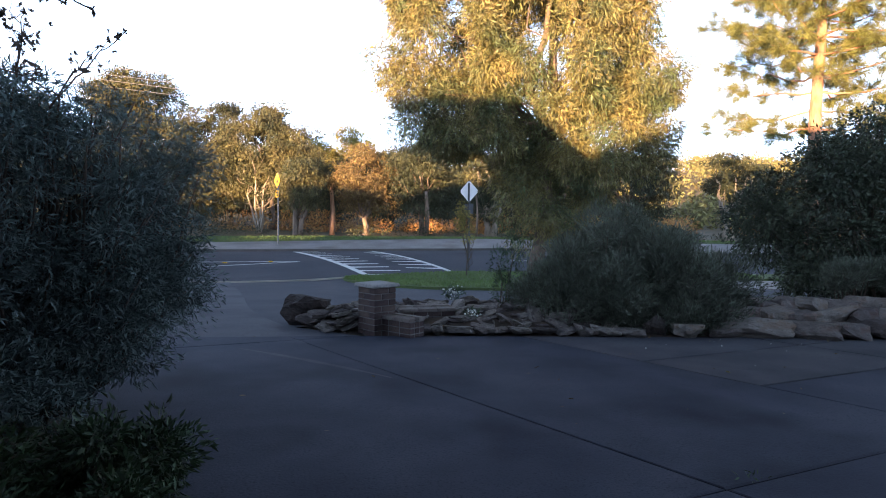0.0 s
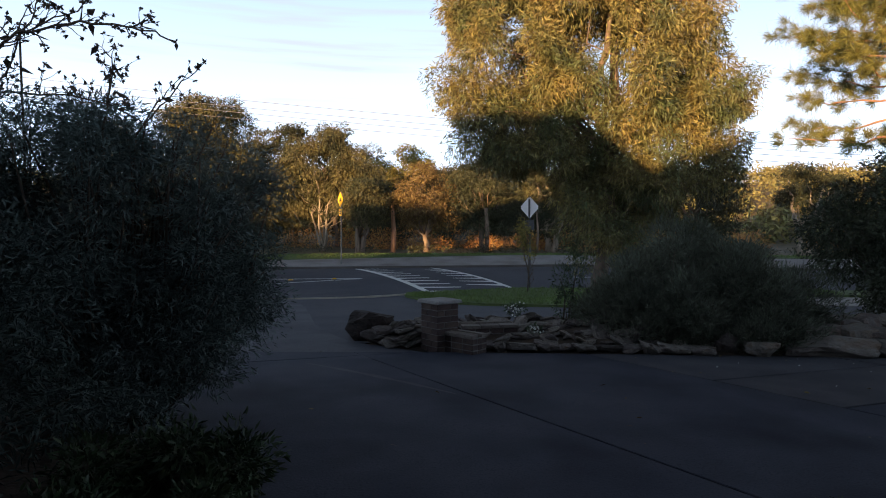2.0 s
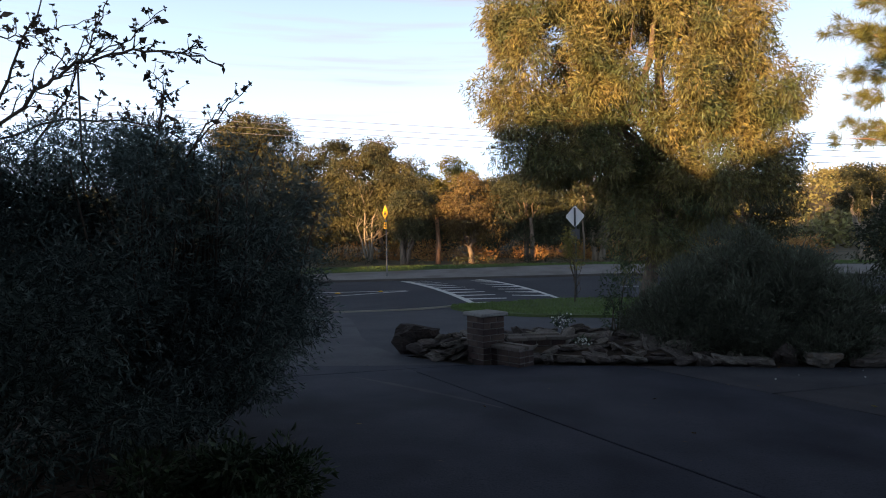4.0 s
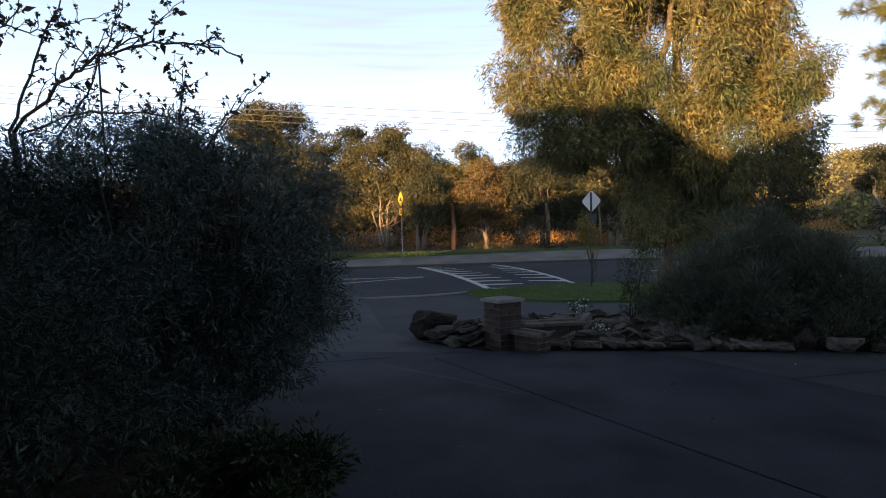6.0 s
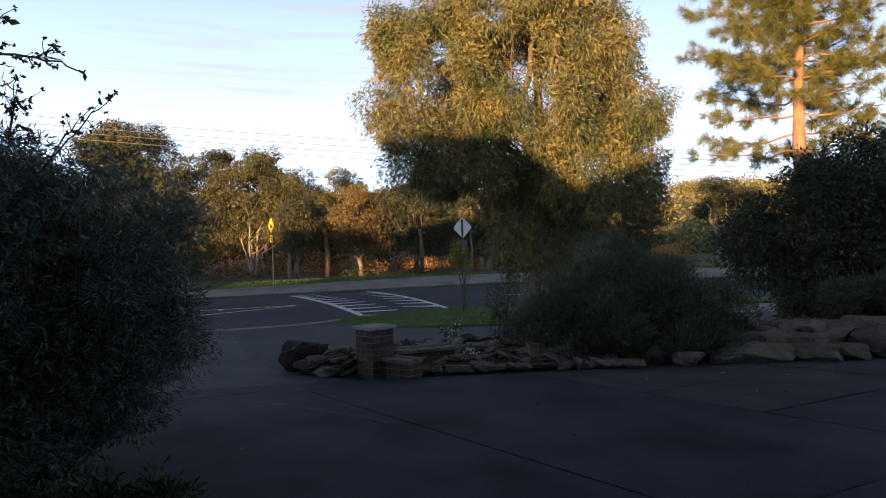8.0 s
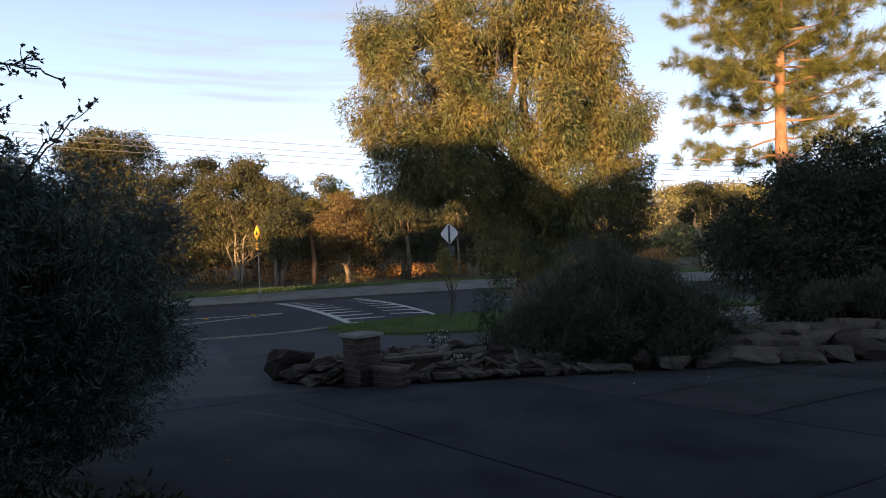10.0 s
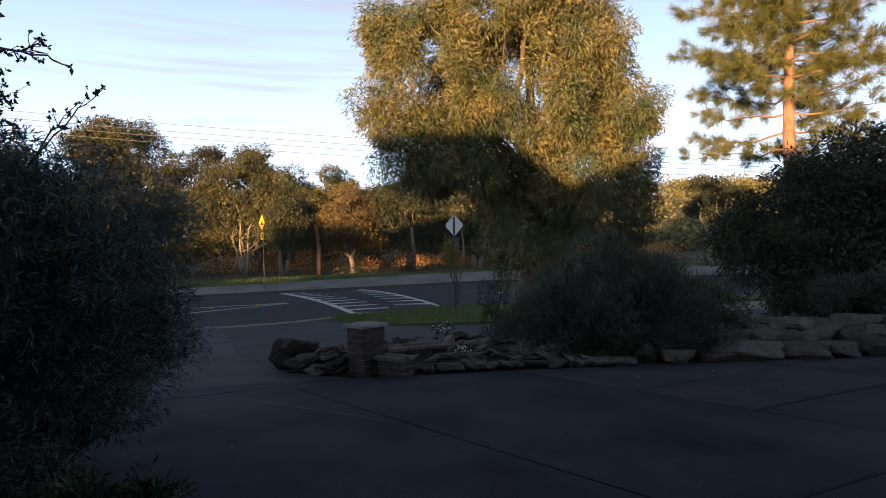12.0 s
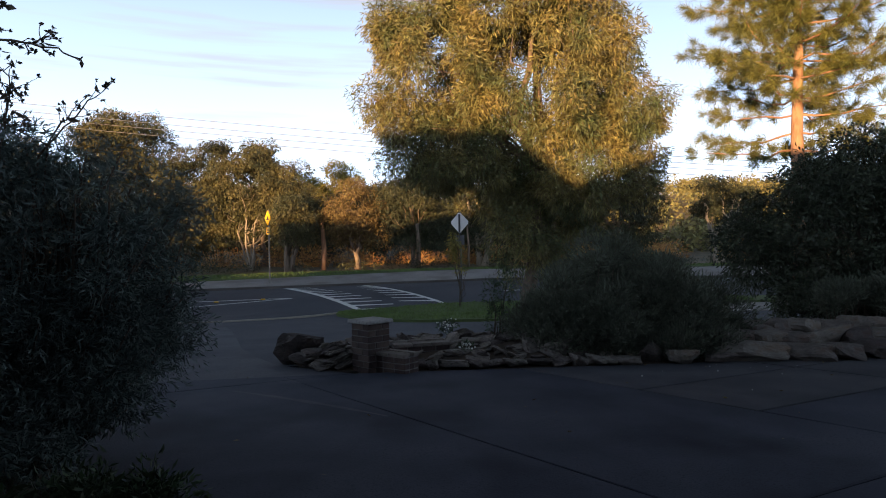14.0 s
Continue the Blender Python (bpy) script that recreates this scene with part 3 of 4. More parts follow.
def right_stones():
    rng = np.random.default_rng(8)
    spec = [(3.55, 9.15, 0.42, 0.24), (4.55, 9.25, 0.95, 0.32), (5.45, 9.2, 0.62, 0.27), (6.0, 9.2, 0.5, 0.26), (6.6, 9.3, 0.66, 0.3), (7.3, 9.35, 0.72, 0.32), (8.1, 9.4, 0.8, 0.34), (9.0, 9.45, 0.9, 0.36), (9.9, 9.5, 0.9, 0.36)]
    for i, (x, y, w, h) in enumerate(spec):
        stone(BOULDERS[i % 6], x, y, G(x, y) + h * 0.38, w * 1.15, 0.6, h * 1.3, rng.normal() * 6, (0, rng.normal() * 3), "large sandy brown boulder of the low garden wall", "wall boulders", "boulder")
    for row, (y0, z0, x0) in enumerate(((9.62, 0.24, 4.35), (10.0, 0.36, 4.9))):
        x = x0
        while x < 10.5:
            w = 0.3 + 0.42 * rng.random()
            h = 0.28 + 0.14 * rng.random()
            y = y0 + 0.1 * rng.random()
            stone(BOULDERS[rng.integers(6)], x + w / 2, y, G(x, y) + z0, w * 1.3, 0.6, h * 1.15, rng.random() * 30 - 15, (rng.normal() * 6, rng.normal() * 9), "sandy grey boulder stacked on the garden wall", "wall boulders", "boulder")
            x += w * 0.95


right_stones()


# ---- brick pier and low planters ----
def brick_bm(l, w, h):
    return box_bm(l, w, h, None, 0.006)


BRICKS = {}


def brick(parent, l, w, h, m, material):
    key = (round(l, 3), round(w, 3), round(h, 3), material.name)
    if key not in BRICKS:
        me = bpy.data.meshes.new("brick")
        bm = brick_bm(l, w, h)
        bm.to_mesh(me)
        bm.free()
        me.materials.append(material)
        BRICKS[key] = me
    ob = new("brick", BRICKS[key])
    ob.parent = parent
    ob.matrix_local = m
    return ob


def pier(x, y, turn, side, courses, label):
    e = base("brick_pier", x, y, 0, label, "pier")
    e.matrix_world = pose(x, y, G(x, y) - 0.03, 0, 0, turn)
    ch = 0.0875
    part("core", box_bm(side - 0.016, side - 0.016, courses * ch), M_MORTAR, e, "pale mortar core")
    long, short, dep = side * 0.66 - 0.01, side * 0.34 - 0.01, 0.11
    for c in range(courses):
        for s in range(4):
            rot = Matrix.Rotation(s * math.pi / 2, 4, "Z")
            flip = 1 if c % 2 else -1
            for l, cx in ((long, -side * 0.17), (short, side * 0.33)):
                brick(e, l, dep, ch - 0.011, rot @ pose(flip * cx, -(side / 2 - dep / 2), c * ch + 0.005), M_BRICK)
    cap = box_bm(side + 0.09, side + 0.09, 0.05, None, 0.01)
    bmesh.ops.translate(cap, vec=(0, 0, courses * ch + 0.002), verts=cap.verts[:])
    for v in cap.verts:
        if v.co.z > courses * ch + 0.04:
            v.co.x *= 0.97
            v.co.y *= 0.97
    part("cap", cap, M_CAP, e, "flat grey concrete cap")
    return e


pier(-0.94, 9.1, 44, 0.39, 8, "square brown brick pier with a flat concrete cap")


def low_wall(x, y, turn, length, thick, courses, label, z=None):
    e = base("planter_wall", x, y, 0, label, "low wall", "planter walls")
    e.matrix_world = pose(x, y, G(x, y) - 0.03 if z is None else z, 0, 0, turn)
    ch = 0.084
    part("core", box_bm(length - 0.016, thick - 0.016, courses * ch), M_MORTAR, e, "pale mortar core")
    for c in range(courses):
        for s in (-1, 1):
            n = max(1, round(length / 0.24))
            w = length / n
            for i in range(n):
                brick(e, w - 0.012, 0.1, ch - 0.011, pose(-length / 2 + w * (i + 0.5), s * (thick / 2 - 0.05), c * ch + 0.005), M_BRICK)
            if thick > 0.25:
                brick(e, 0.1, thick - 0.21, ch - 0.011, pose(s * (length / 2 - 0.05), 0, c * ch + 0.005), M_BRICK)
    n = max(2, round(length / 0.3))
    w = length / n
    for i in range(n):
        brick(e, w - 0.008, 0.13, 0.05, pose(-length / 2 + w * (i + 0.5), -(thick / 2 - 0.05), courses * ch + 0.003, 4), M_COPING)
        brick(e, w - 0.008, 0.13, 0.05, pose(-length / 2 + w * (i + 0.5), (thick / 2 - 0.05), courses * ch + 0.003, -4), M_COPING)
    part("soil", box_bm(length - 0.1, max(0.03, thick - 0.24), 0.02, pose(0, 0, courses * ch)), M_SOIL, e, "dark soil fill")
    return e


low_wall(-0.58, 8.92, -38, 0.62, 0.30, 3, "low brown brick planter wall with sloping coping bricks")
low_wall(-0.28, 9.95, 17, 0.9, 0.42, 3, "low brick planter with pale coping bricks", G(0, 10) - 0.01)


# ---- signs ----
def diamond_sign(name, label, x, y, turn, pole_h, diag, face, back_side, symbol, plate):
    e = base(name, x, y, 0, label, "road sign")
    e.matrix_world = pose(x, y, G(x, y), 0, 0, turn)
    bm = bmesh.new()
    bmesh.ops.create_cone(bm, cap_ends=True, segments=12, radius1=0.038, radius2=0.038, depth=pole_h, matrix=pose(0, 0, pole_h / 2))
    part("post", bm, M_GALV if face else M_DARKSTEEL, e, smooth=False)
    s = diag / math.sqrt(2)
    m = pose(0, -0.05, pole_h - diag / 2, 0, 45, 0)
    bm = box_bm(s, 0.012, s, None, 0.0)
    bmesh.ops.translate(bm, vec=(0, 0, -s / 2), verts=bm.verts[:])
    bmesh.ops.bevel(bm, geom=[g for g in bm.edges if abs((g.verts[0].co - g.verts[1].co).y) > 0.01], offset=0.05, segments=3, affect="EDGES")
    bmesh.ops.transform(bm, matrix=m, verts=bm.verts[:])
    panel = part("panel", bm, face or M_SIGNBACK, e, "yellow diamond face" if face else "bare pale metal back of a diamond panel")
    zc = pole_h - diag / 2
    if symbol:
        pts = [(-0.22, -0.10), (0.22, -0.10), (0.22, -0.05), (0.12, -0.03), (0.05, 0.10), (-0.05, 0.10), (-0.12, -0.03), (-0.22, -0.05)]
        v = [(px, -0.062, zc + pz) for px, pz in pts] + [(px, -0.058, zc + pz) for px, pz in pts]
        n = len(pts)
        mesh_ob("symbol", v, [tuple(range(n)), tuple(range(n, 2 * n))[::-1]] + [(i, n + i, n + (i + 1) % n, (i + 1) % n) for i in range(n)], M_BLACK, panel, "black hump symbol")
    else:
        part("bracket", box_bm(0.07, 0.03, diag * 0.82, pose(0, -0.075, pole_h - diag * 0.93)), M_DARKSTEEL, panel, "dark bracket")
    if plate:
        plate_ob = part("plate", box_bm(0.42, 0.012, 0.38, pose(0, -0.05, pole_h - diag - 0.45), 0.004), face or M_DARKSTEEL, e, "small square plate")
        if face:
            for k in (0.0, 0.12):
                part("lettering_bar", box_bm(0.24, 0.006, 0.07, pose(0, -0.06, pole_h - diag - 0.36 + k)), M_BLACK, plate_ob)
    return e


diamond_sign("hump_sign", "yellow diamond hump warning sign on a steel post", -8.75, 33.6, -55, 4.0, 0.86, M_YELLOW, False, True, True)
diamond_sign("sign_from_behind", "pale back of a diamond road sign on a post", 1.03, 25.0, -32, 3.6, 0.86, None, True, False, True)


# ---- saplings and small plants ----
def sapling(x, y):
    rng = np.random.default_rng(12)
    t = base("sapling", x, y, 0, "thin young tree with bare lower twigs and few yellow leaves", "tree")
    z0 = G(x, y)
    v, f = tube([(x, y, z0), (x + 0.02, y, z0 + 0.9), (x - 0.02, y, z0 + 1.8), (x + 0.03, y, z0 + 2.7)], [0.024, 0.02, 0.014, 0.006], 7)
    stem = mesh_ob("trunk", v, f, M_TWIG, t, smooth=True)
    lst, tips = [], []
    for i in range(14):
        h = 0.2 + 1.5 * rng.random()
        a = rng.random() * 6.28
        q = np.array([x + math.cos(a) * 0.28, y + math.sin(a) * 0.28, z0 + h + 0.8 + 0.4 * rng.random()])
        lst.append(tube(bent((x, y, z0 + h), q, rng, n=4), [0.012, 0.01, 0.007, 0.004], 5))
        tips.append(q)
    for v, f in lst:
        mesh_ob("twig", v, f, M_TWIG, stem, smooth=True)
    blobs = [(q[0], q[1], q[2], 0.16, 0.16, 0.25) for q in tips if q[2] > z0 + 1.5]
    blobs += [(x, y, z0 + 2.0, 0.22, 0.22, 0.35), (x + 0.03, y, z0 + 1.5, 0.2, 0.2, 0.3)]
    leaf_object("leaves", blob_leaves(blobs, 2600, 0.085, 0.35, rng), L_YEL, t)


sapling(0.9, 23.5)


def daisies(x, y, z, r, n, seed):
    rng = np.random.default_rng(seed)
    t = base("daisy_plant", x, y, z, "small green plant with white flowers among the stones", "plant", "white flowers")
    leaf_object("leaves", blob_leaves([(x, y, z + r * 0.6, r, r, r * 0.7)], 9000, 0.07, 0.25, rng, -0.3), L_LOW, t)
    pos = np.array([x, y, z + r * 0.7]) + rng.normal(size=(n, 3)) * np.array([r * 0.6, r * 0.5, r * 0.4])
    for p in pos:
        k = 8
        a = np.arange(k) / k * 6.283
        way = np.stack([np.cos(a), np.full(k, -0.5), np.sin(a)], 1)
        leaf_object("flower", leaf_cloud(np.repeat(p[None], k, 0), way, np.full(k, 0.022), np.full(k, 0.014), rng, 0), M_WHITE, t, "white petals")


daisies(0.2, 11.9, -0.02, 0.16, 34, 3)
daisies(0.45, 9.6, 0.0, 0.09, 22, 4)


# ---- shrubs ----
def dome(c, rad, n, br, seed, flat=0.9, lift=0.0):
    """Clumps over a dome that stands on the ground."""
    rng = np.random.default_rng(seed)
    out = []
    while len(out) < n:
        d = rng.normal(size=3)
        d /= np.linalg.norm(d)
        if d[2] < -0.35:
            continue
        r = 0.45 + 0.5 * rng.random() ** 0.6
        p = np.array(c) + d * r * np.array(rad)
        s = br * (0.6 + 0.8 * rng.random())
        out.append((p[0], p[1], max(p[2], G(p[0], p[1]) + s * 0.6 + lift), s, s, s * flat))
    return out


ROUNDED = dome((3.05, 10.35, 0.3), (1.82, 1.3, 1.34), 96, 0.32, 21) + crown_blobs((3.3, 9.45, 0.15), (1.05, 0.35, 0.32), 22, 0.26, np.random.default_rng(24)) + crown_blobs((1.75, 10.2, 0.35), (0.5, 0.5, 0.35), 10, 0.24, np.random.default_rng(25))
shrub("rounded_shrub", "large rounded grey-green shrub with fine upright leaves", ROUNDED, L_ROSE, 22, 0.09, 10500, -0.6, 0.15, 0.7, 0.5, 0.45)
HEDGE = dome((-4.15, 5.2, 0.95), (2.0, 1.5, 1.35), 50, 0.38, 31) + crown_blobs((-3.15, 5.3, 1.45), (1.1, 1.0, 0.85), 34, 0.3, np.random.default_rng(35)) + crown_blobs((-3.9, 5.3, 0.6), (1.1, 0.9, 0.5), 16, 0.34, np.random.default_rng(38)) + crown_blobs((-4.2, 5.0, 2.15), (1.7, 0.9, 0.4), 30, 0.25, np.random.default_rng(39)) + crown_blobs((-2.7, 5.3, 1.9), (0.65, 0.9, 0.45), 24, 0.22, np.random.default_rng(44)) + crown_blobs((-2.7, 5.2, 1.1), (0.7, 0.8, 0.6), 24, 0.24, np.random.default_rng(45)) + crown_blobs((-3.2, 4.6, 0.4), (0.7, 0.6, 0.35), 14, 0.25, np.random.default_rng(46))
HEDGE += crown_blobs((-3.4, 5.0, 2.42), (0.35, 0.4, 0.3), 13, 0.16, np.random.default_rng(54)) + crown_blobs((-2.75, 5.05, 2.28), (0.55, 0.4, 0.2), 14, 0.15, np.random.default_rng(55)) + crown_blobs((-2.2, 5.1, 1.85), (0.22, 0.4, 0.24), 9, 0.15, np.random.default_rng(56)) + crown_blobs((-2.3, 5.0, 1.15), (0.3, 0.5, 0.5), 22, 0.19, np.random.default_rng(57)) + crown_blobs((-2.75, 4.8, 0.55), (0.45, 0.5, 0.4), 22, 0.22, np.random.default_rng(58)) + crown_blobs((-3.0, 4.4, 0.3), (0.6, 0.5, 0.25), 16, 0.22, np.random.default_rng(59))
shrub("hedge_shrub", "tall dense dark green shrub with narrow pointed leaves", HEDGE, L_HEDGE, 34, 0.064, 8000, 0.15, 0.18, 0.8, 0.4, 0.6, 0.08)
NEAR_HEDGE = dome((-5.6, 3.6, 0.9), (1.9, 1.6, 1.4), 44, 0.42, 32) + dome((-3.5, 3.0, 0.5), (1.3, 0.9, 0.9), 30, 0.36, 33) + crown_blobs((-5.2, 4.0, 1.9), (1.5, 1.0, 0.5), 24, 0.3, np.random.default_rng(49)) + crown_blobs((-5.0, 4.3, 2.1), (1.2, 0.8, 0.4), 24, 0.27, np.random.default_rng(53)) + crown_blobs((-5.0, 4.9, 1.75), (1.3, 0.6, 0.5), 40, 0.3, np.random.default_rng(62))
shrub("fine_leaved_shrub", "tall dense shrub with fine needle leaves, shade put into its green", NEAR_HEDGE, L_NEAR, 51, 0.062, 5200, 0.1, 0.17, 0.8, 0.45, 0.6)
shrub("slender_shrub", "slender light green shrub beside the rounded one", [(1.05, 10.9, 0.25, 0.18, 0.18, 0.3), (1.15, 11.0, 0.6, 0.2, 0.18, 0.3), (0.95, 10.9, 0.75, 0.12, 0.12, 0.25), (1.25, 11.0, 0.95, 0.14, 0.14, 0.22)], L_LOW, 52, 0.07, 9000, -0.3, 0.2)
shrub("low_shrub", "low leafy green plant at the foot of the hedge", dome((-1.75, 3.1, 0.05), (0.6, 0.6, 0.38), 18, 0.19, 36), L_LOW, 37, 0.055, 24000, 0.1, 0.28, 0.8, 0.3, 0.5)
shrub("broad_shrub", "broad dark evergreen shrub behind the boulder wall", dome((8.7, 13.2, 1.5), (2.4, 1.8, 1.9), 80, 0.45, 41) + dome((11.3, 13.0, 2.0), (2.3, 1.6, 2.6), 60, 0.5, 42) + crown_blobs((9.4, 13.2, 3.2), (1.1, 1, 0.7), 14, 0.35, np.random.default_rng(47)) + crown_blobs((9.5, 12.7, 0.7), (2.6, 0.9, 0.7), 48, 0.4, np.random.default_rng(48)) + crown_blobs((7.2, 12.4, 0.35), (0.55, 0.5, 0.4), 14, 0.3, np.random.default_rng(61)), L_DARK, 43, 0.095, 3000, 0.3, 0.34, 0.8, 0.5, 0.5)
for i, (x, y, r) in enumerate([(7.0, 10.75, 0.42), (7.8, 10.7, 0.5), (8.7, 10.8, 0.5)]):
    shrub("lavender_bush", "small grey-green bush on top of the boulders", dome((x, y, 0.5), (r, r * 0.8, 0.34), 12, 0.2, 50 + i), L_ROSE, 60 + i, 0.1, 9000, -0.6, 0.14, 0.6, 0.3, 0.4, group="bushes on the boulder wall")


def bare_shrub():
    """Leafless branching stems with seed heads above the hedge."""
    rng = np.random.default_rng(77)
    t = base("bare_shrub", 0, 0, 0, "leafless dark shrub with seed heads and a few dry leaves", "shrub")
    segs, tips = [], []

    def grow(p, d, ln, r, depth):
        n = 5
        line = [p]
        for i in range(n):
            d = d + rng.normal(size=3) * np.array([0.2, 0.12, 0.2]) + np.array([0.02, 0, 0.02])
            d /= np.linalg.norm(d)
            line.append(line[-1] + d * ln / n)
        segs.append(tube(line, [r * (1 - 0.11 * i) for i in range(n + 1)], 5))
        if depth == 0:
            tips.append((line[-1], d))
            return
        for k in range(2):
            i = rng.integers(2, n + 1)
            nd = d + rng.normal(size=3) * np.array([0.75, 0.4, 0.6])
            nd /= np.linalg.norm(nd)
            grow(line[i], nd, ln * (0.5 + 0.3 * rng.random()), r * 0.6, depth - 1)
        tips.append((line[-1], d))

    # long arching stems: plan depth, then (x, z) along each
    arches = [
        (4.6, 0.016, [(-4.64, 2.5), (-4.08, 2.95), (-3.81, 3.08), (-3.27, 3.16), (-2.86, 3.1), (-2.51, 2.98)]),
        (4.55, 0.014, [(-4.64, 2.5), (-4.36, 3.06), (-4.06, 3.6)]),
        (4.7, 0.008, [(-2.9, 2.3), (-2.58, 2.66), (-2.34, 2.85)]),
        (4.72, 0.007, [(-2.84, 2.4), (-2.66, 2.62), (-2.53, 2.74)]),
        (4.6, 0.009, [(-3.12, 2.3), (-3.05, 2.73), (-3.05, 2.96)]),
        (4.65, 0.011, [(-4.61, 2.5), (-3.93, 2.65), (-3.29, 2.59), (-2.79, 2.4)]),
        (4.5, 0.012, [(-5.3, 2.4), (-4.94, 3.15), (-4.58, 3.36), (-4.34, 3.63)]),
        (4.62, 0.008, [(-3.81, 3.08), (-3.32, 3.26), (-3.03, 3.48)]),
        (4.5, 0.009, [(-5.3, 3.5), (-4.92, 3.49), (-4.35, 3.3), (-4.02, 3.32), (-3.53, 3.41)]),
        (4.7, 0.01, [(-4.3, 2.45), (-4.0, 2.8), (-3.75, 3.3), (-3.6, 3.6)]),
        (4.55, 0.011, [(-5.0, 2.45), (-4.85, 2.9), (-4.8, 3.5)]),
        (4.6, 0.012, [(-5.6, 2.3), (-5.3, 2.9), (-5.25, 3.6)]),
    ]
    for y, r, line in arches:
        segs.clear()
        pts = [np.array([x, y, z]) for x, z in line]
        fine = [pts[0]]
        for p, q in zip(pts, pts[1:]):
            for k in range(1, 6):
                fine.append(p + (q - p) * k / 5 + rng.normal(size=3) * 0.012)
        segs.append(tube(fine, [r * (1 - 0.65 * k / (len(fine) - 1)) for k in range(len(fine))], 6))
        for k in range(2, max(4, int(len(fine) * 0.85))):
            for _ in range(int(rng.integers(0, 3)) if r < 0.009 else int(rng.integers(1, 3))):
                d = (fine[k] - fine[k - 1]) / np.linalg.norm(fine[k] - fine[k - 1]) * 0.8 + rng.normal(size=3) * np.array([0.6, 0.3, 0.6]) + np.array([0.1, 0, 0.25])
                grow(fine[k], d / np.linalg.norm(d), (0.08 + 0.2 * rng.random()) * (0.45 + 50 * r) * (1 - 0.65 * k / len(fine)), r * 0.36 + 0.001, 1)
        tips.append((fine[-1], fine[-1] - fine[-2]))
        x, z = line[0]
        segs.append(tube([(x - 0.7, 5.3, G(x, 5)), (x - 0.35, 5.1, z * 0.6), (x, y, z)], [r * 1.7, r * 1.3, r], 6))
        v, f = tubes(segs)
        mesh_ob("branch", v, f, M_TWIG, t, smooth=True)
    allv = []
    for p, d in tips:
        k = 7
        way = rng.normal(size=(k, 3)) + d
        ln = 0.018 + 0.022 * rng.random(k)
        allv.append(leaf_cloud(np.repeat(np.array(p)[None], k, 0), way, ln, ln * 0.6, rng))
    pick = [tips[i] for i in rng.choice(len(tips), len(tips) // 7, replace=False)]
    pos = np.array([p for p, d in pick])
    ln = 0.07 + 0.06 * rng.random(len(pos))
    allv.append(leaf_cloud(pos, rng.normal(size=(len(pos), 3)) + np.array([0.4, 0, -0.5]), ln, ln * 0.45, rng))
    tagged(leaf_object("dry_foliage", np.concatenate(allv), M_TWIG, t, "dark seed heads and dry leaves"), kind="stuff")


bare_shrub()


# ---- trees ----
def big_tree():
    rng = np.random.default_rng(101)
    blobs = []
    for c, rad, n, br in [
        ((0.1, 15, 5.5), (1.66, 1.5, 1.75), 86, 0.36), ((1.95, 15, 7.6), (2.15, 1.8, 1.5), 100, 0.36), ((-0.75, 15, 6.75), (0.6, 0.7, 0.5), 14, 0.3),
        ((2.3, 14.8, 5.4), (2.0, 1.7, 1.9), 96, 0.37), ((4.05, 15, 6.3), (0.72, 0.9, 1.0), 28, 0.31), ((4.66, 15, 4.85), (0.84, 0.9, 0.88), 42, 0.31),
        ((-0.1, 15, 3.9), (1.45, 1.3, 0.85), 46, 0.34), ((0.8, 15, 3.3), (1.2, 1.1, 0.45), 24, 0.32), ((3.3, 14.2, 3.4), (0.72, 0.65, 1.1), 36, 0.33),
        ((2.5, 15.2, 2.2), (1.15, 1.1, 1.3), 40, 0.38), ((4.9, 15.4, 3.3), (0.75, 0.8, 0.9), 28, 0.3),
        ((3.95, 14.8, 4.15), (0.75, 0.7, 0.65), 26, 0.31), ((1.75, 15.1, 2.9), (0.6, 0.8, 0.6), 18, 0.33),
    ]:
        blobs += crown_blobs(c, rad, n, br, rng, 0.95, 0.5)
    gum_tree("drooping_tree", "broad drooping tree with long narrow golden-green leaves", 2.4, 15.4, blobs, L_BIG, M_BARK, 102, 0.2, 0.125, 4000, 0.65, 0.16, 2, 0.1, fork_z=0.6, limbs=44, limb_r=0.24)


big_tree()


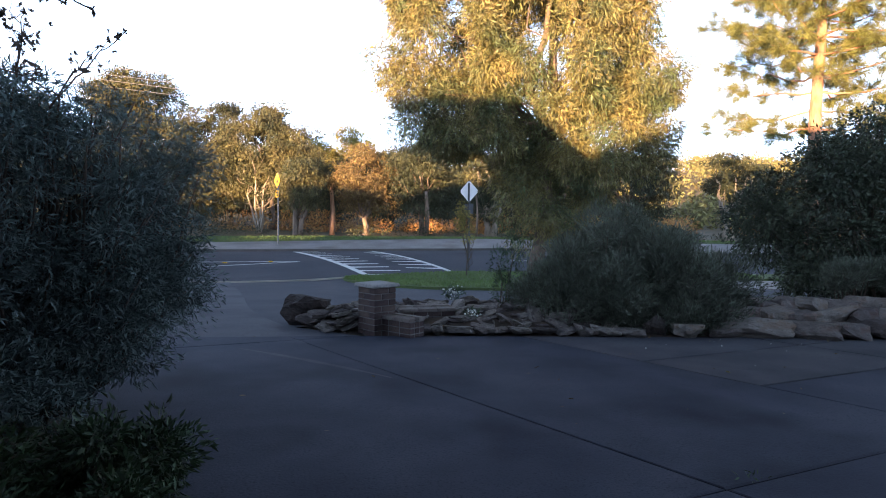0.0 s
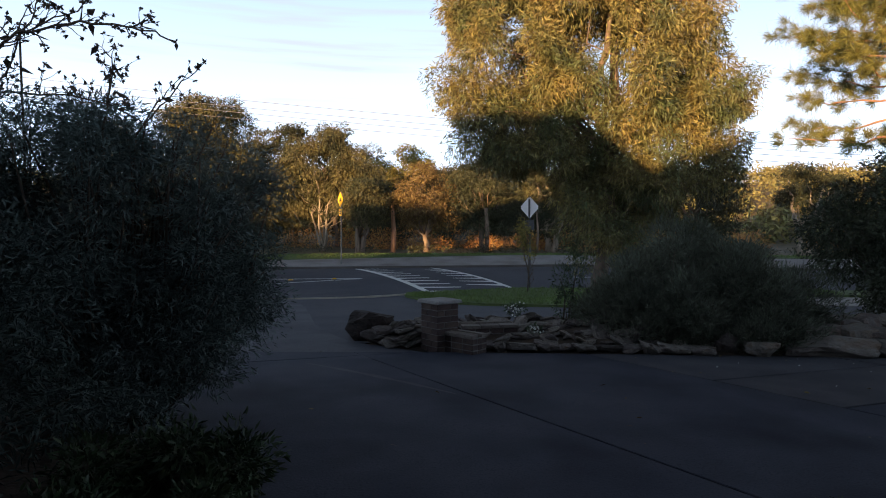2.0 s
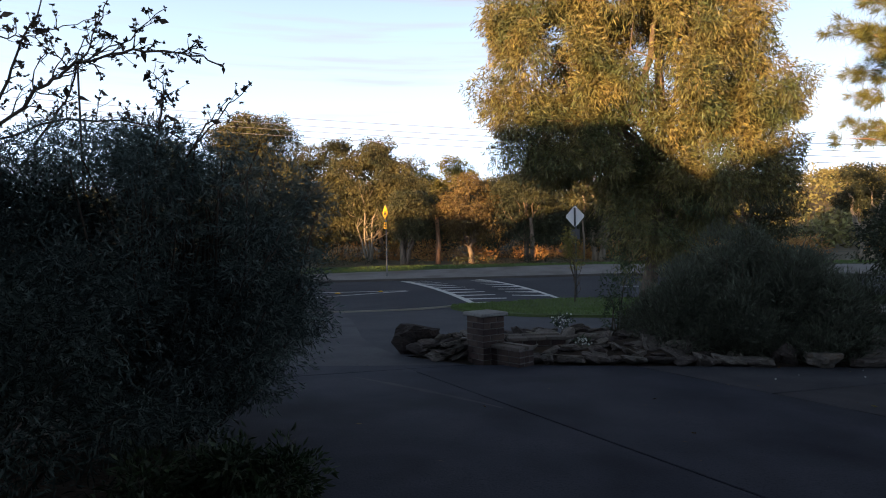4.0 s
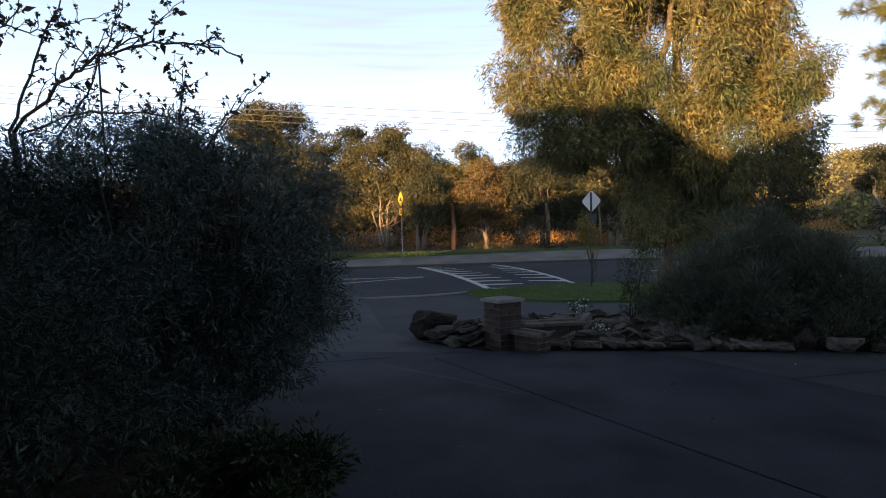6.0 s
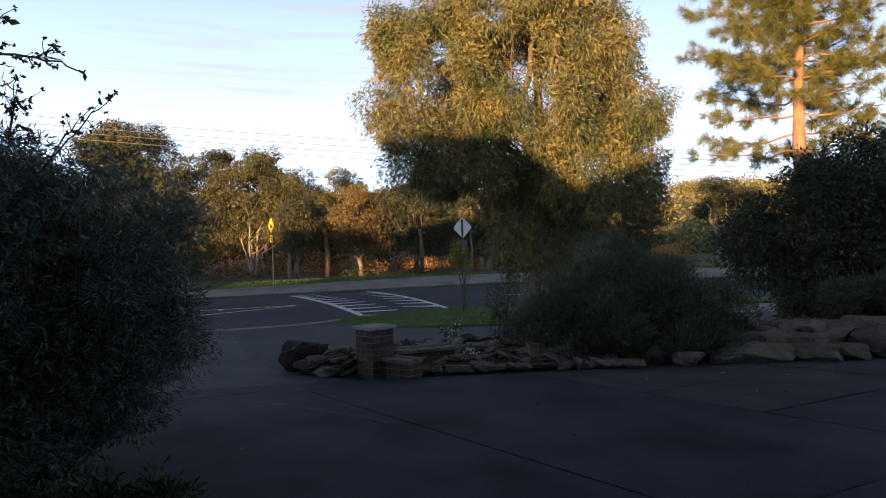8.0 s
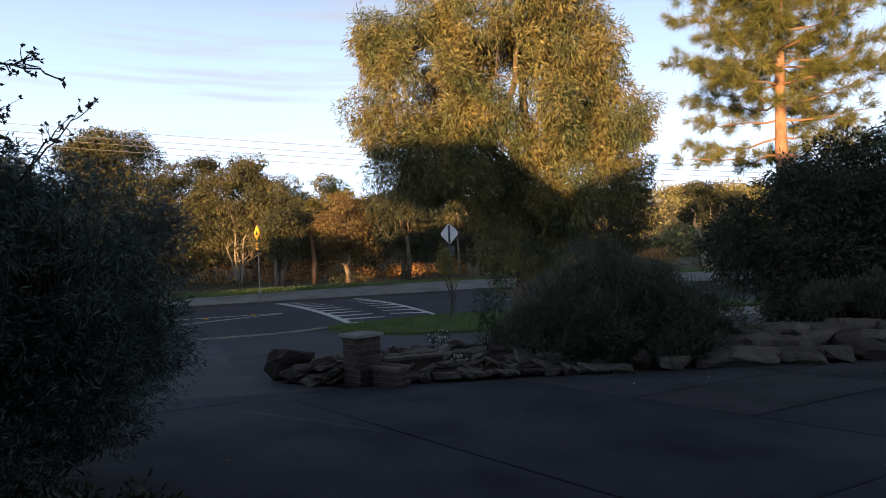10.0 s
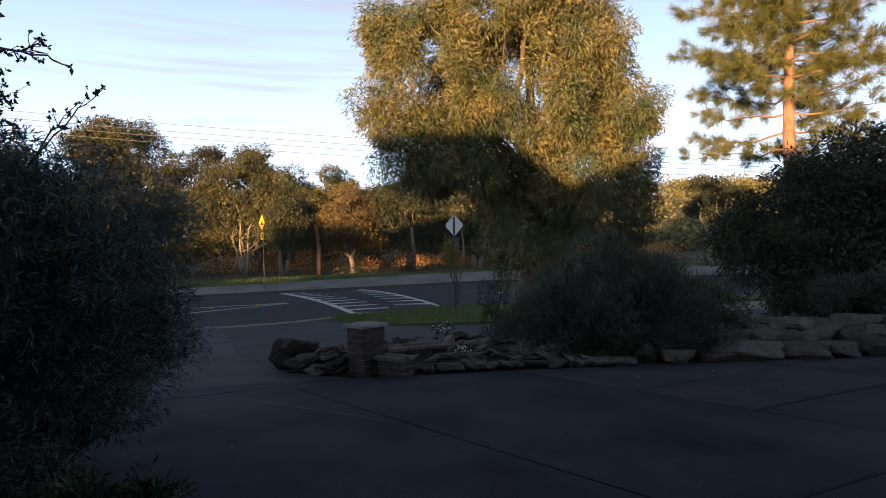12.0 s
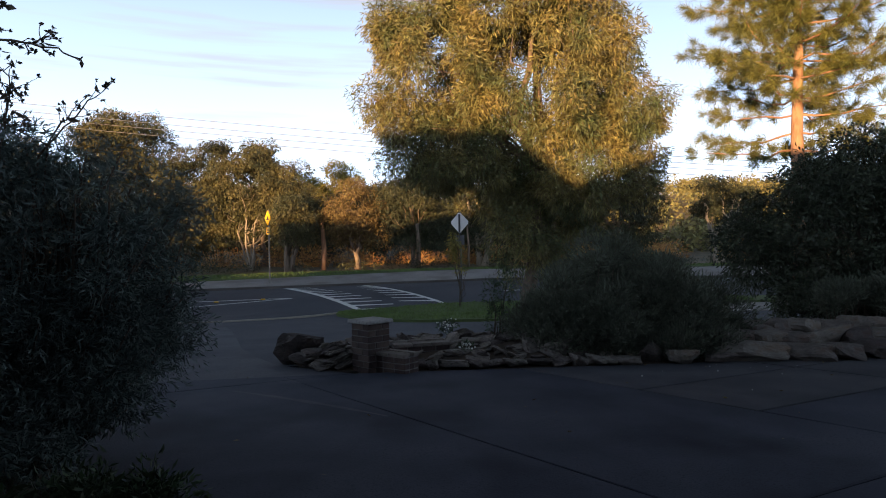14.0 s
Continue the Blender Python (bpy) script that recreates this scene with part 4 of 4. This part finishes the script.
def pine(x, y):
    rng = np.random.default_rng(111)
    t = base("pine_tree", x, y, 0, "tall pine with orange-brown trunk and clustered long needles", "tree")
    z0 = G(x, y)
    line = [(x, y, z0), (x + 0.05, y, z0 + 3), (x, y, z0 + 6), (x + 0.1, y, z0 + 9), (x, y, z0 + 13)]
    v, f = tube(line, [0.3, 0.24, 0.2, 0.15, 0.05], 12)
    stem = mesh_ob("trunk", v, f, M_PINEBARK, t, smooth=True)
    lst, tuft = [], []
    for h in np.arange(5.5, 13, 0.62):
        n = rng.integers(4, 7)
        a0 = rng.random() * 6.28
        for i in range(n):
            a = a0 + 6.28 * i / n + rng.normal() * 0.2
            if h < 6.9 and math.sin(a) < -0.3:
                continue
            ln = (3.75 - 0.10 * (h - 5) - 1.0 * max(0, (h - 10) / 3)) * (0.7 + 0.4 * rng.random())
            rise = 0.1 + 0.25 * rng.random()
            q = np.array([x + math.cos(a) * ln, y + math.sin(a) * ln, z0 + h + rise * ln * 0.6])
            br = bent((x, y, z0 + h), q, rng, 0.18, 7, 0.03)
            lst.append(tube(br, [0.042 * (1 - 0.13 * k) for k in range(7)], 6))
            for k in range(2, 7):
                for _ in range(4):
                    off = rng.normal(size=3) * np.array([0.32, 0.32, 0.13])
                    tuft.append((br[k] + off, (br[k] - br[k - 1]) + off * 0.8 + np.array([0, 0, 0.1])))
    for v, f in lst:
        mesh_ob("branch", v, f, M_PINEBARK, stem, smooth=True)
    allv = []
    for p, d in tuft:
        k = 92
        d = d / np.linalg.norm(d)
        way = d * 0.7 + rng.normal(size=(k, 3)) * 0.42 + np.array([0, 0, -0.22])
        base_p = p + d * rng.uniform(-0.12, 0.12, (k, 1))
        ln = 0.3 + 0.16 * rng.random(k)
        allv.append(leaf_cloud(base_p, way, ln, np.full(k, 0.014), rng, 0.9))
    leaf_object("needles", np.concatenate(allv), L_PINE, t)


pine(12.75, 22)


def far_trees():
    r = np.random.default_rng(200)
    G1 = "trees beyond the road"
    gum_tree("gum_tree", "tall gum with a flat spreading crown", -29.5, 60, crown_blobs((-29.3, 60, 11.6), (4.2, 3.5, 2.7), 44, 1.2, r) + crown_blobs((-30, 60, 7.0), (3.6, 3, 2.6), 26, 1.1, r) + crown_blobs((-26.5, 60, 8.5), (2.0, 2, 2.0), 10, 0.9, r), L_GUM, M_PALEBARK, 201, 0.35, 0.24, 741, 0.8, 0.35, group=G1)
    gum_tree("gum_tree", "leafy gum with olive crown behind the road", -21.3, 55, crown_blobs((-21.3, 55, 6.8), (2.8, 2.5, 3.0), 26, 1.1, r) + crown_blobs((-21, 54, 3.2), (3.4, 2, 1.6), 24, 0.8, r), L_GUM, M_BARK, 202, 0.3, 0.22, 741, 0.8, 0.35, group=G1)
    gum_tree("gum_tree", "large spreading gum with several pale leaning trunks", -13.9, 48, crown_blobs((-14.0, 48.5, 6.3), (3.4, 2.4, 2.7), 52, 0.85, r) + crown_blobs((-11.2, 48, 5.5), (1.9, 1.6, 2.4), 30, 0.75, r) + crown_blobs((-14.5, 48.8, 3.2), (3.6, 1.2, 1.2), 22, 0.6, r) + crown_blobs((-17.0, 48.5, 5.2), (1.7, 1.6, 2.0), 20, 0.7, r), L_GUM, M_PALEBARK, 203, 0.095, 0.19, 1083, 1.0, 0.35, forks=5, group=G1, limbs=24)
    gum_tree("gum_tree", "dark gum with a small rounded top", -15.0, 56, crown_blobs((-15.3, 56, 10.1), (1.1, 1.2, 0.8), 14, 0.6, r) + crown_blobs((-18.9, 55.5, 9.6), (1.3, 1.3, 1.3), 16, 0.65, r), L_GUMD, M_BARK, 204, 0.25, 0.22, 855, 0.8, 0.35, group=G1)
    gum_tree("small_gum", "small drooping gum with a forked dark trunk", -10.2, 44.5, crown_blobs((-10.0, 44.5, 3.7), (1.9, 1.6, 1.6), 30, 0.7, r), L_GUM, M_BARK, 205, 0.2, 0.17, 1083, 1.1, 0.35, forks=3, group=G1)
    gum_tree("rusty_tree", "rounded tree with rusty orange leaves", -5.6, 46, crown_blobs((-5.6, 46, 4.0), (2.7, 2.2, 2.1), 32, 0.8, r), L_RUST, M_BARK, 206, 0.22, 0.17, 940, 0.7, 0.35, group=G1)
    gum_tree("gum_tree", "yellow-green gum on the slope behind", -11.5, 70, crown_blobs((-11.5, 70, 7.5), (4.2, 3, 3.2), 30, 1.3, r), L_YEL, M_BARK, 207, 0.3, 0.24, 570, 0.8, 0.35, group=G1)
    gum_tree("gum_tree", "golden olive gum on the slope behind", -16.5, 72, crown_blobs((-16.2, 72, 7.9), (3.6, 3, 2.9), 26, 1.1, r), L_GUM, M_BARK, 216, 0.3, 0.24, 520, 0.8, 0.35, group=G1, limbs=6)
    gum_tree("gum_tree", "olive gum on the slope behind", -6.0, 74, crown_blobs((-4.0, 74, 6.6), (4.6, 3, 3.4), 34, 1.3, r), L_GUM, M_BARK, 208, 0.3, 0.24, 570, 0.8, 0.35, group=G1)
    gum_tree("gum_tree", "leafy gum behind the road with shade put into its leaf colour", -1.6, 47, crown_blobs((-1.4, 47, 4.2), (2.6, 2, 2.6), 28, 0.9, r), L_GUMD, M_BARK, 209, 0.22, 0.19, 940, 0.9, 0.35, group=G1)
    gum_tree("gum_tree", "dark leafy gum behind the drooping tree", 3.6, 48, crown_blobs((3.6, 48, 4.2), (2.8, 2, 3.0), 28, 0.9, r), L_GUM, M_PALEBARK, 210, 0.25, 0.19, 940, 0.9, 0.35, forks=2, group=G1)
    gum_tree("gum_tree", "leafy tree across the road with shade put into its leaf colour", 11.5, 39, crown_blobs((11.3, 39, 3.2), (3.2, 2, 2.4), 34, 0.8, r), L_GUMD, M_BARK, 212, 0.2, 0.17, 1140, 0.8, 0.35, group=G1)
    gum_tree("gum_tree", "layered spreading tree with a thin pale trunk", 19.0, 42, crown_blobs((19.9, 43, 4.5), (2.5, 1.8, 1.5), 30, 0.62, r, 0.5), L_GUMD, M_PALEBARK, 213, 0.16, 0.17, 1083, 0.5, 0.35, forks=2, group=G1)
    gum_tree("gum_tree", "leafy tree across the road with shade put into its leaf colour", 29.5, 46, crown_blobs((29.5, 46, 4.6), (4.0, 2.5, 3.4), 34, 1.0, r), L_GUMD, M_BARK, 214, 0.25, 0.20, 855, 0.8, 0.35, group=G1)
    gum_tree("gum_tree", "tall gum beyond the road", -40, 62, crown_blobs((-40, 62, 8.0), (4.5, 3, 4.5), 34, 1.3, r), L_GUM, M_BARK, 215, 0.3, 0.24, 627, 0.8, 0.35, group=G1)
    for i in range(11):
        x, y = -27 + 3.3 * i + r.normal() * 0.6, 61 + r.normal() * 2
        h = 5.6 + 1.6 * r.random()
        gum_tree("gum_tree", "dense olive gum in the belt of trees", x, y, crown_blobs((x, y, h * 0.55), (2.6, 2, h * 0.45), 26, 1.0, r), L_GUMD, M_BARK, 230 + i, 0.2, 0.27, 420, 0.8, 0.35, group=G1, limbs=6)
    # first trunk takes orange pine bark to put the sun's glow into its colour
    for x, y, h, rr, bk in [(-8.0, 45.5, 3.4, 0.17, M_PINEBARK), (-1.2, 45.2, 3.2, 0.16, M_BARK), (2.4, 45.5, 3.0, 0.08, M_BARK)]:
        v, f = tube([(x, y, G(x, y) - 0.1), (x + 0.06, y, h * 0.5), (x - 0.05, y, h)], [rr * 1.2, rr, rr * 0.7], 9)
        tagged(mesh_ob("tree_trunk", v, f, bk, smooth=True), "bare tree trunk lit orange among the trees", "tree trunk", "bare trunks")


far_trees()


def understorey():
    """Scrub and dry grass under the far trees."""
    r = np.random.default_rng(300)
    blobs = []
    for i in range(120):
        x, y = r.uniform(-34, 34), r.uniform(49, 58)
        s = r.uniform(0.5, 1.2)
        blobs.append((x, y, G(x, y) + s * 0.5, s * 1.2, s, s * 0.8))
    tagged(leaf_object("dry_scrub", blob_leaves(blobs, 330, 0.25, 0.25, r, -0.2), M_DRYGRASS), "dry orange-brown scrub under the trees", "scrub", "", "stuff")
    blobs = []
    for i in range(70):
        x, y = r.uniform(-30, 32), r.uniform(42.5, 47)
        if -8.6 < x < -7.4 or -11 < x < -10:
            continue
        s = r.uniform(0.2, 0.5)
        blobs.append((x, y, G(x, y) + s * 0.4, s * 1.6, s, s * 0.7))
    # added larger dark clumps stand in for shade under the far crowns
    blobs += [(-16.6, 43.5, 0.7, 1.6, 0.8, 0.8), (-14.4, 43.5, 0.5, 1.3, 0.8, 0.6), (-3.2, 43.2, 1.5, 1.2, 0.9, 1.3), (-1.6, 43.5, 1.2, 1.1, 0.8, 1.1), (0.8, 43.5, 1.0, 1.0, 0.8, 0.9)]
    tagged(leaf_object("green_scrub", blob_leaves(blobs, 520, 0.17, 0.3, r, -0.2), L_GUMD), "low green scrub at the edge of the trees, darkened in place of shade", "scrub", "", "stuff")
    blobs = []
    for i in range(520):
        y = r.uniform(95, 230)
        x = r.uniform(-0.9, 0.9) * y
        s = r.uniform(1.4, 3.2) * (0.8 + y / 400)
        blobs.append((x, y, G(x, y) + s * 0.55, s, s, s * 0.75))
    for i in range(130):
        y = r.uniform(66, 96)
        x = r.uniform(0.12, 0.8) * y
        s = r.uniform(1.0, 2.2)
        blobs.append((x, y, G(x, y) + s * 0.5, s, s, s * 0.8))
    tagged(leaf_object("hill_trees", blob_leaves(blobs, 28, 0.66, 0.5, r, 0.2), L_HILL), "golden lit woodland on the distant hill", "woodland", "", "stuff")
    blobs = []
    for i in range(70):
        x = r.uniform(-100, 140)
        y = r.uniform(205, 225)
        s = r.uniform(2.0, 3.6)
        blobs.append((x, y, G(x, y) + 3.5 + s * 0.5, s * 1.3, s, s * 0.5))
    tagged(leaf_object("ridge_trees", blob_leaves(blobs, 40, 0.8, 0.4, r, 0.2), L_GUM), "open-crowned trees along the ridge", "woodland", "", "stuff")


understorey()


def grass(name, label, near, far, x0, x1, n, h, seed):
    r = np.random.default_rng(seed)
    x = r.uniform(x0, x1, n)
    a = np.interp(x, [p[0] for p in near], [p[1] for p in near])
    b = np.interp(x, [p[0] for p in far], [p[1] for p in far])
    y = a + (b - a) * r.random(n)
    pos = np.stack([x, y, np.interp(y, GY, GZ) + 0.055], 1)
    way = r.normal(size=(n, 3)) * 0.45 + np.array([0, 0, 1])
    ln = h * (0.5 + r.random(n))
    return tagged(leaf_object(name, leaf_cloud(pos, way, ln, ln * 0.2, r), M_BLADE), label, "grass", "", "stuff")


grass("verge_grass", "short green grass blades of the verge", VERGE_N, VERGE_F, -3.45, 12, 26000, 0.07, 401)
grass("strip_grass", "short green grass beyond the footpath", [(x, y + 3.85) for x, y in FAR], [(x, y + 6) for x, y in FAR], -22, 28, 26000, 0.12, 402)


def litter():
    """Fallen petals and leaves near the garden edge, and weeds in a joint."""
    r = np.random.default_rng(500)
    n = 14
    x, y = r.uniform(1.2, 7.0, n), 8.9 - 2.4 * r.random(n) ** 1.5
    pos = np.stack([x, y, np.interp(y, GY, GZ) + 0.006], 1)
    way = np.stack([r.normal(size=n), r.normal(size=n), np.full(n, 0.15)], 1)
    ln = r.uniform(0.018, 0.03, n)
    tagged(leaf_object("fallen_petals", leaf_cloud(pos, way, ln, ln * 0.6, r, 0.1), M_WHITE), "pale fallen petals scattered on the concrete", "leaf litter", "", "stuff")
    n = 70
    x, y = r.uniform(-4, 7.0, n), 8.9 - 6.4 * r.random(n) ** 2
    pos = np.stack([x, y, np.interp(y, GY, GZ) + 0.006], 1)
    way = np.stack([r.normal(size=n), r.normal(size=n), np.full(n, 0.1)], 1)
    ln = r.uniform(0.03, 0.07, n)
    tagged(leaf_object("fallen_leaves", leaf_cloud(pos, way, ln, ln * 0.3, r, 0.1), L_RUST), "dry brown leaves scattered on the concrete", "leaf litter", "", "stuff")
    blobs = [(1.98, 3.86, -0.06, 0.1, 0.035, 0.025)]
    tagged(leaf_object("joint_weeds", blob_leaves(blobs, 9000, 0.05, 0.2, r, -0.4), L_LOW), "small green weeds growing in a joint", "weeds", "", "stuff")


litter()


# ---- cables ----
def cable(p, q, sag, label):
    line = [(p[0] + (q[0] - p[0]) * k / 24, p[1] + (q[1] - p[1]) * k / 24, p[2] + (q[2] - p[2]) * k / 24 - sag * 4 * (k / 24) * (1 - k / 24)) for k in range(25)]
    v, f = tube(line, [0.016] * 25, 6)
    return tagged(mesh_ob("power_cable", v, f, M_CABLE, smooth=True), label, "cable", "power cables")


for left, right in ((12.75, 5.05), (12.25, 4.75), (11.9, 4.45), (11.5, 4.1)):
    cable((-42, 38, left), (40, 38, right), 0.85, "thin overhead power cable across the sky")


# ---- unseen houses added behind the viewer to cast shade; ridge house ----
def houses():
    e = base("house", 0, 0, 0, "unseen house block added to shade the drooping tree and garden", "house", "houses in a row")

    def wing(x0, x1, y0, y1, eave, ridge, hip=0.9):
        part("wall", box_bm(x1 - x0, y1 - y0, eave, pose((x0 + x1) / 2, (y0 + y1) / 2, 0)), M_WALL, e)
        ym = (y0 + y1) / 2
        v = [(x0 - 0.3, y0 - 0.4, eave), (x1 + 0.3, y0 - 0.4, eave), (x1 + 0.3, y1 + 0.4, eave), (x0 - 0.3, y1 + 0.4, eave), (x0 + hip, ym, ridge), (x1 - hip, ym, ridge)]
        mesh_ob("roof", v, [(0, 1, 5, 4), (2, 3, 4, 5), (1, 2, 5), (3, 0, 4), (3, 2, 1, 0)], M_ROOF, e)

    # added wings, out of view; their roofline shapes the shadow on the drooping tree
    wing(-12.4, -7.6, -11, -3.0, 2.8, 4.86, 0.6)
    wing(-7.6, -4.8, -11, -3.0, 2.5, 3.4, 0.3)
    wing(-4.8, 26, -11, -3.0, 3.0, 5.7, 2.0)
    # flat roof on posts, added overhead out of view to darken the near driveway
    part("carport_roof", box_bm(15.6, 5.6, 0.14, pose(0.4, -0.3, 2.75), 0.02), M_CREAM, e, "unseen flat roof added to shade the near driveway")
    for x, y in ((-7.2, -0.6), (-2.0, -0.6), (8.0, 1.9)):
        part("carport_post", box_bm(0.1, 0.1, 2.75 - G(x, y) + 0.02, pose(x, y, G(x, y) - 0.02), 0.01), M_CREAM, e)
    # added block, out of view, keeping sun off the lower far trees
    e = base("house", 0, 0, 0, "unseen tall house block added to shade the far trees", "house", "houses in a row")
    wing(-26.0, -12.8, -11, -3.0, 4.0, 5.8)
    # open shade frame added beside it, unseen: posts, a low fence and a gabled roof
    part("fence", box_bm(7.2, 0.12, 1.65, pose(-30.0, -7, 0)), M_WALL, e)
    for x in (-33.4, -31.1, -28.9):
        part("carport_post", box_bm(0.12, 0.12, 3.2, pose(x, -6.6, 0), 0.01), M_CREAM, e)
    v = [(x, y, z) for x in (-33.8, -28.7) for y, z in ((-8.5, 3.2), (-5.5, 3.2), (-7, 5.2), (-8.5, 3.1), (-5.5, 3.1))]
    mesh_ob("carport_roof", v, [(3, 4, 1, 2, 0), (5, 7, 6, 9, 8), (0, 2, 7, 5), (2, 1, 6, 7), (1, 4, 9, 6), (3, 0, 5, 8), (4, 3, 8, 9)], M_ROOF, e)
    # unseen blocks added with low gaps between, striping the far trees with sun
    e = base("house", 0, 0, 0, "unseen low house block added for patchy shade", "house", "houses in a row")
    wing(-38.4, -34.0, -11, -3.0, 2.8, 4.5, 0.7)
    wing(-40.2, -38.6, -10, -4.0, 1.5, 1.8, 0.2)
    e = base("house", 0, 0, 0, "unseen low house blocks added for patchy shade", "house", "houses in a row")
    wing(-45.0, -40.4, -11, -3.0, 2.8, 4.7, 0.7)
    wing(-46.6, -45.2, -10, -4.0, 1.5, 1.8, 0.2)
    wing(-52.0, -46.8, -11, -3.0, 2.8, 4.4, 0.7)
    e = base("house", 0, 0, 0, "unseen long house block added to shade the left far trees", "house", "houses in a row")
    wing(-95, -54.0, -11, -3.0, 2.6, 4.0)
    e = base("house", 0, 0, 0, "small pale house on the ridge of the distant hill", "house")
    z = G(90, 205)
    part("wall", box_bm(5, 4, 4.6, pose(92, 206, z)), M_CREAM, e)
    v = [(89, 203.5, z + 4.6), (95, 203.5, z + 4.6), (95, 208.5, z + 4.6), (89, 208.5, z + 4.6), (90.5, 206, z + 5.6), (93.5, 206, z + 5.6)]
    mesh_ob("roof", v, [(0, 1, 5, 4), (2, 3, 4, 5), (1, 2, 5), (3, 0, 4), (3, 2, 1, 0)], M_CREAM, e)


houses()
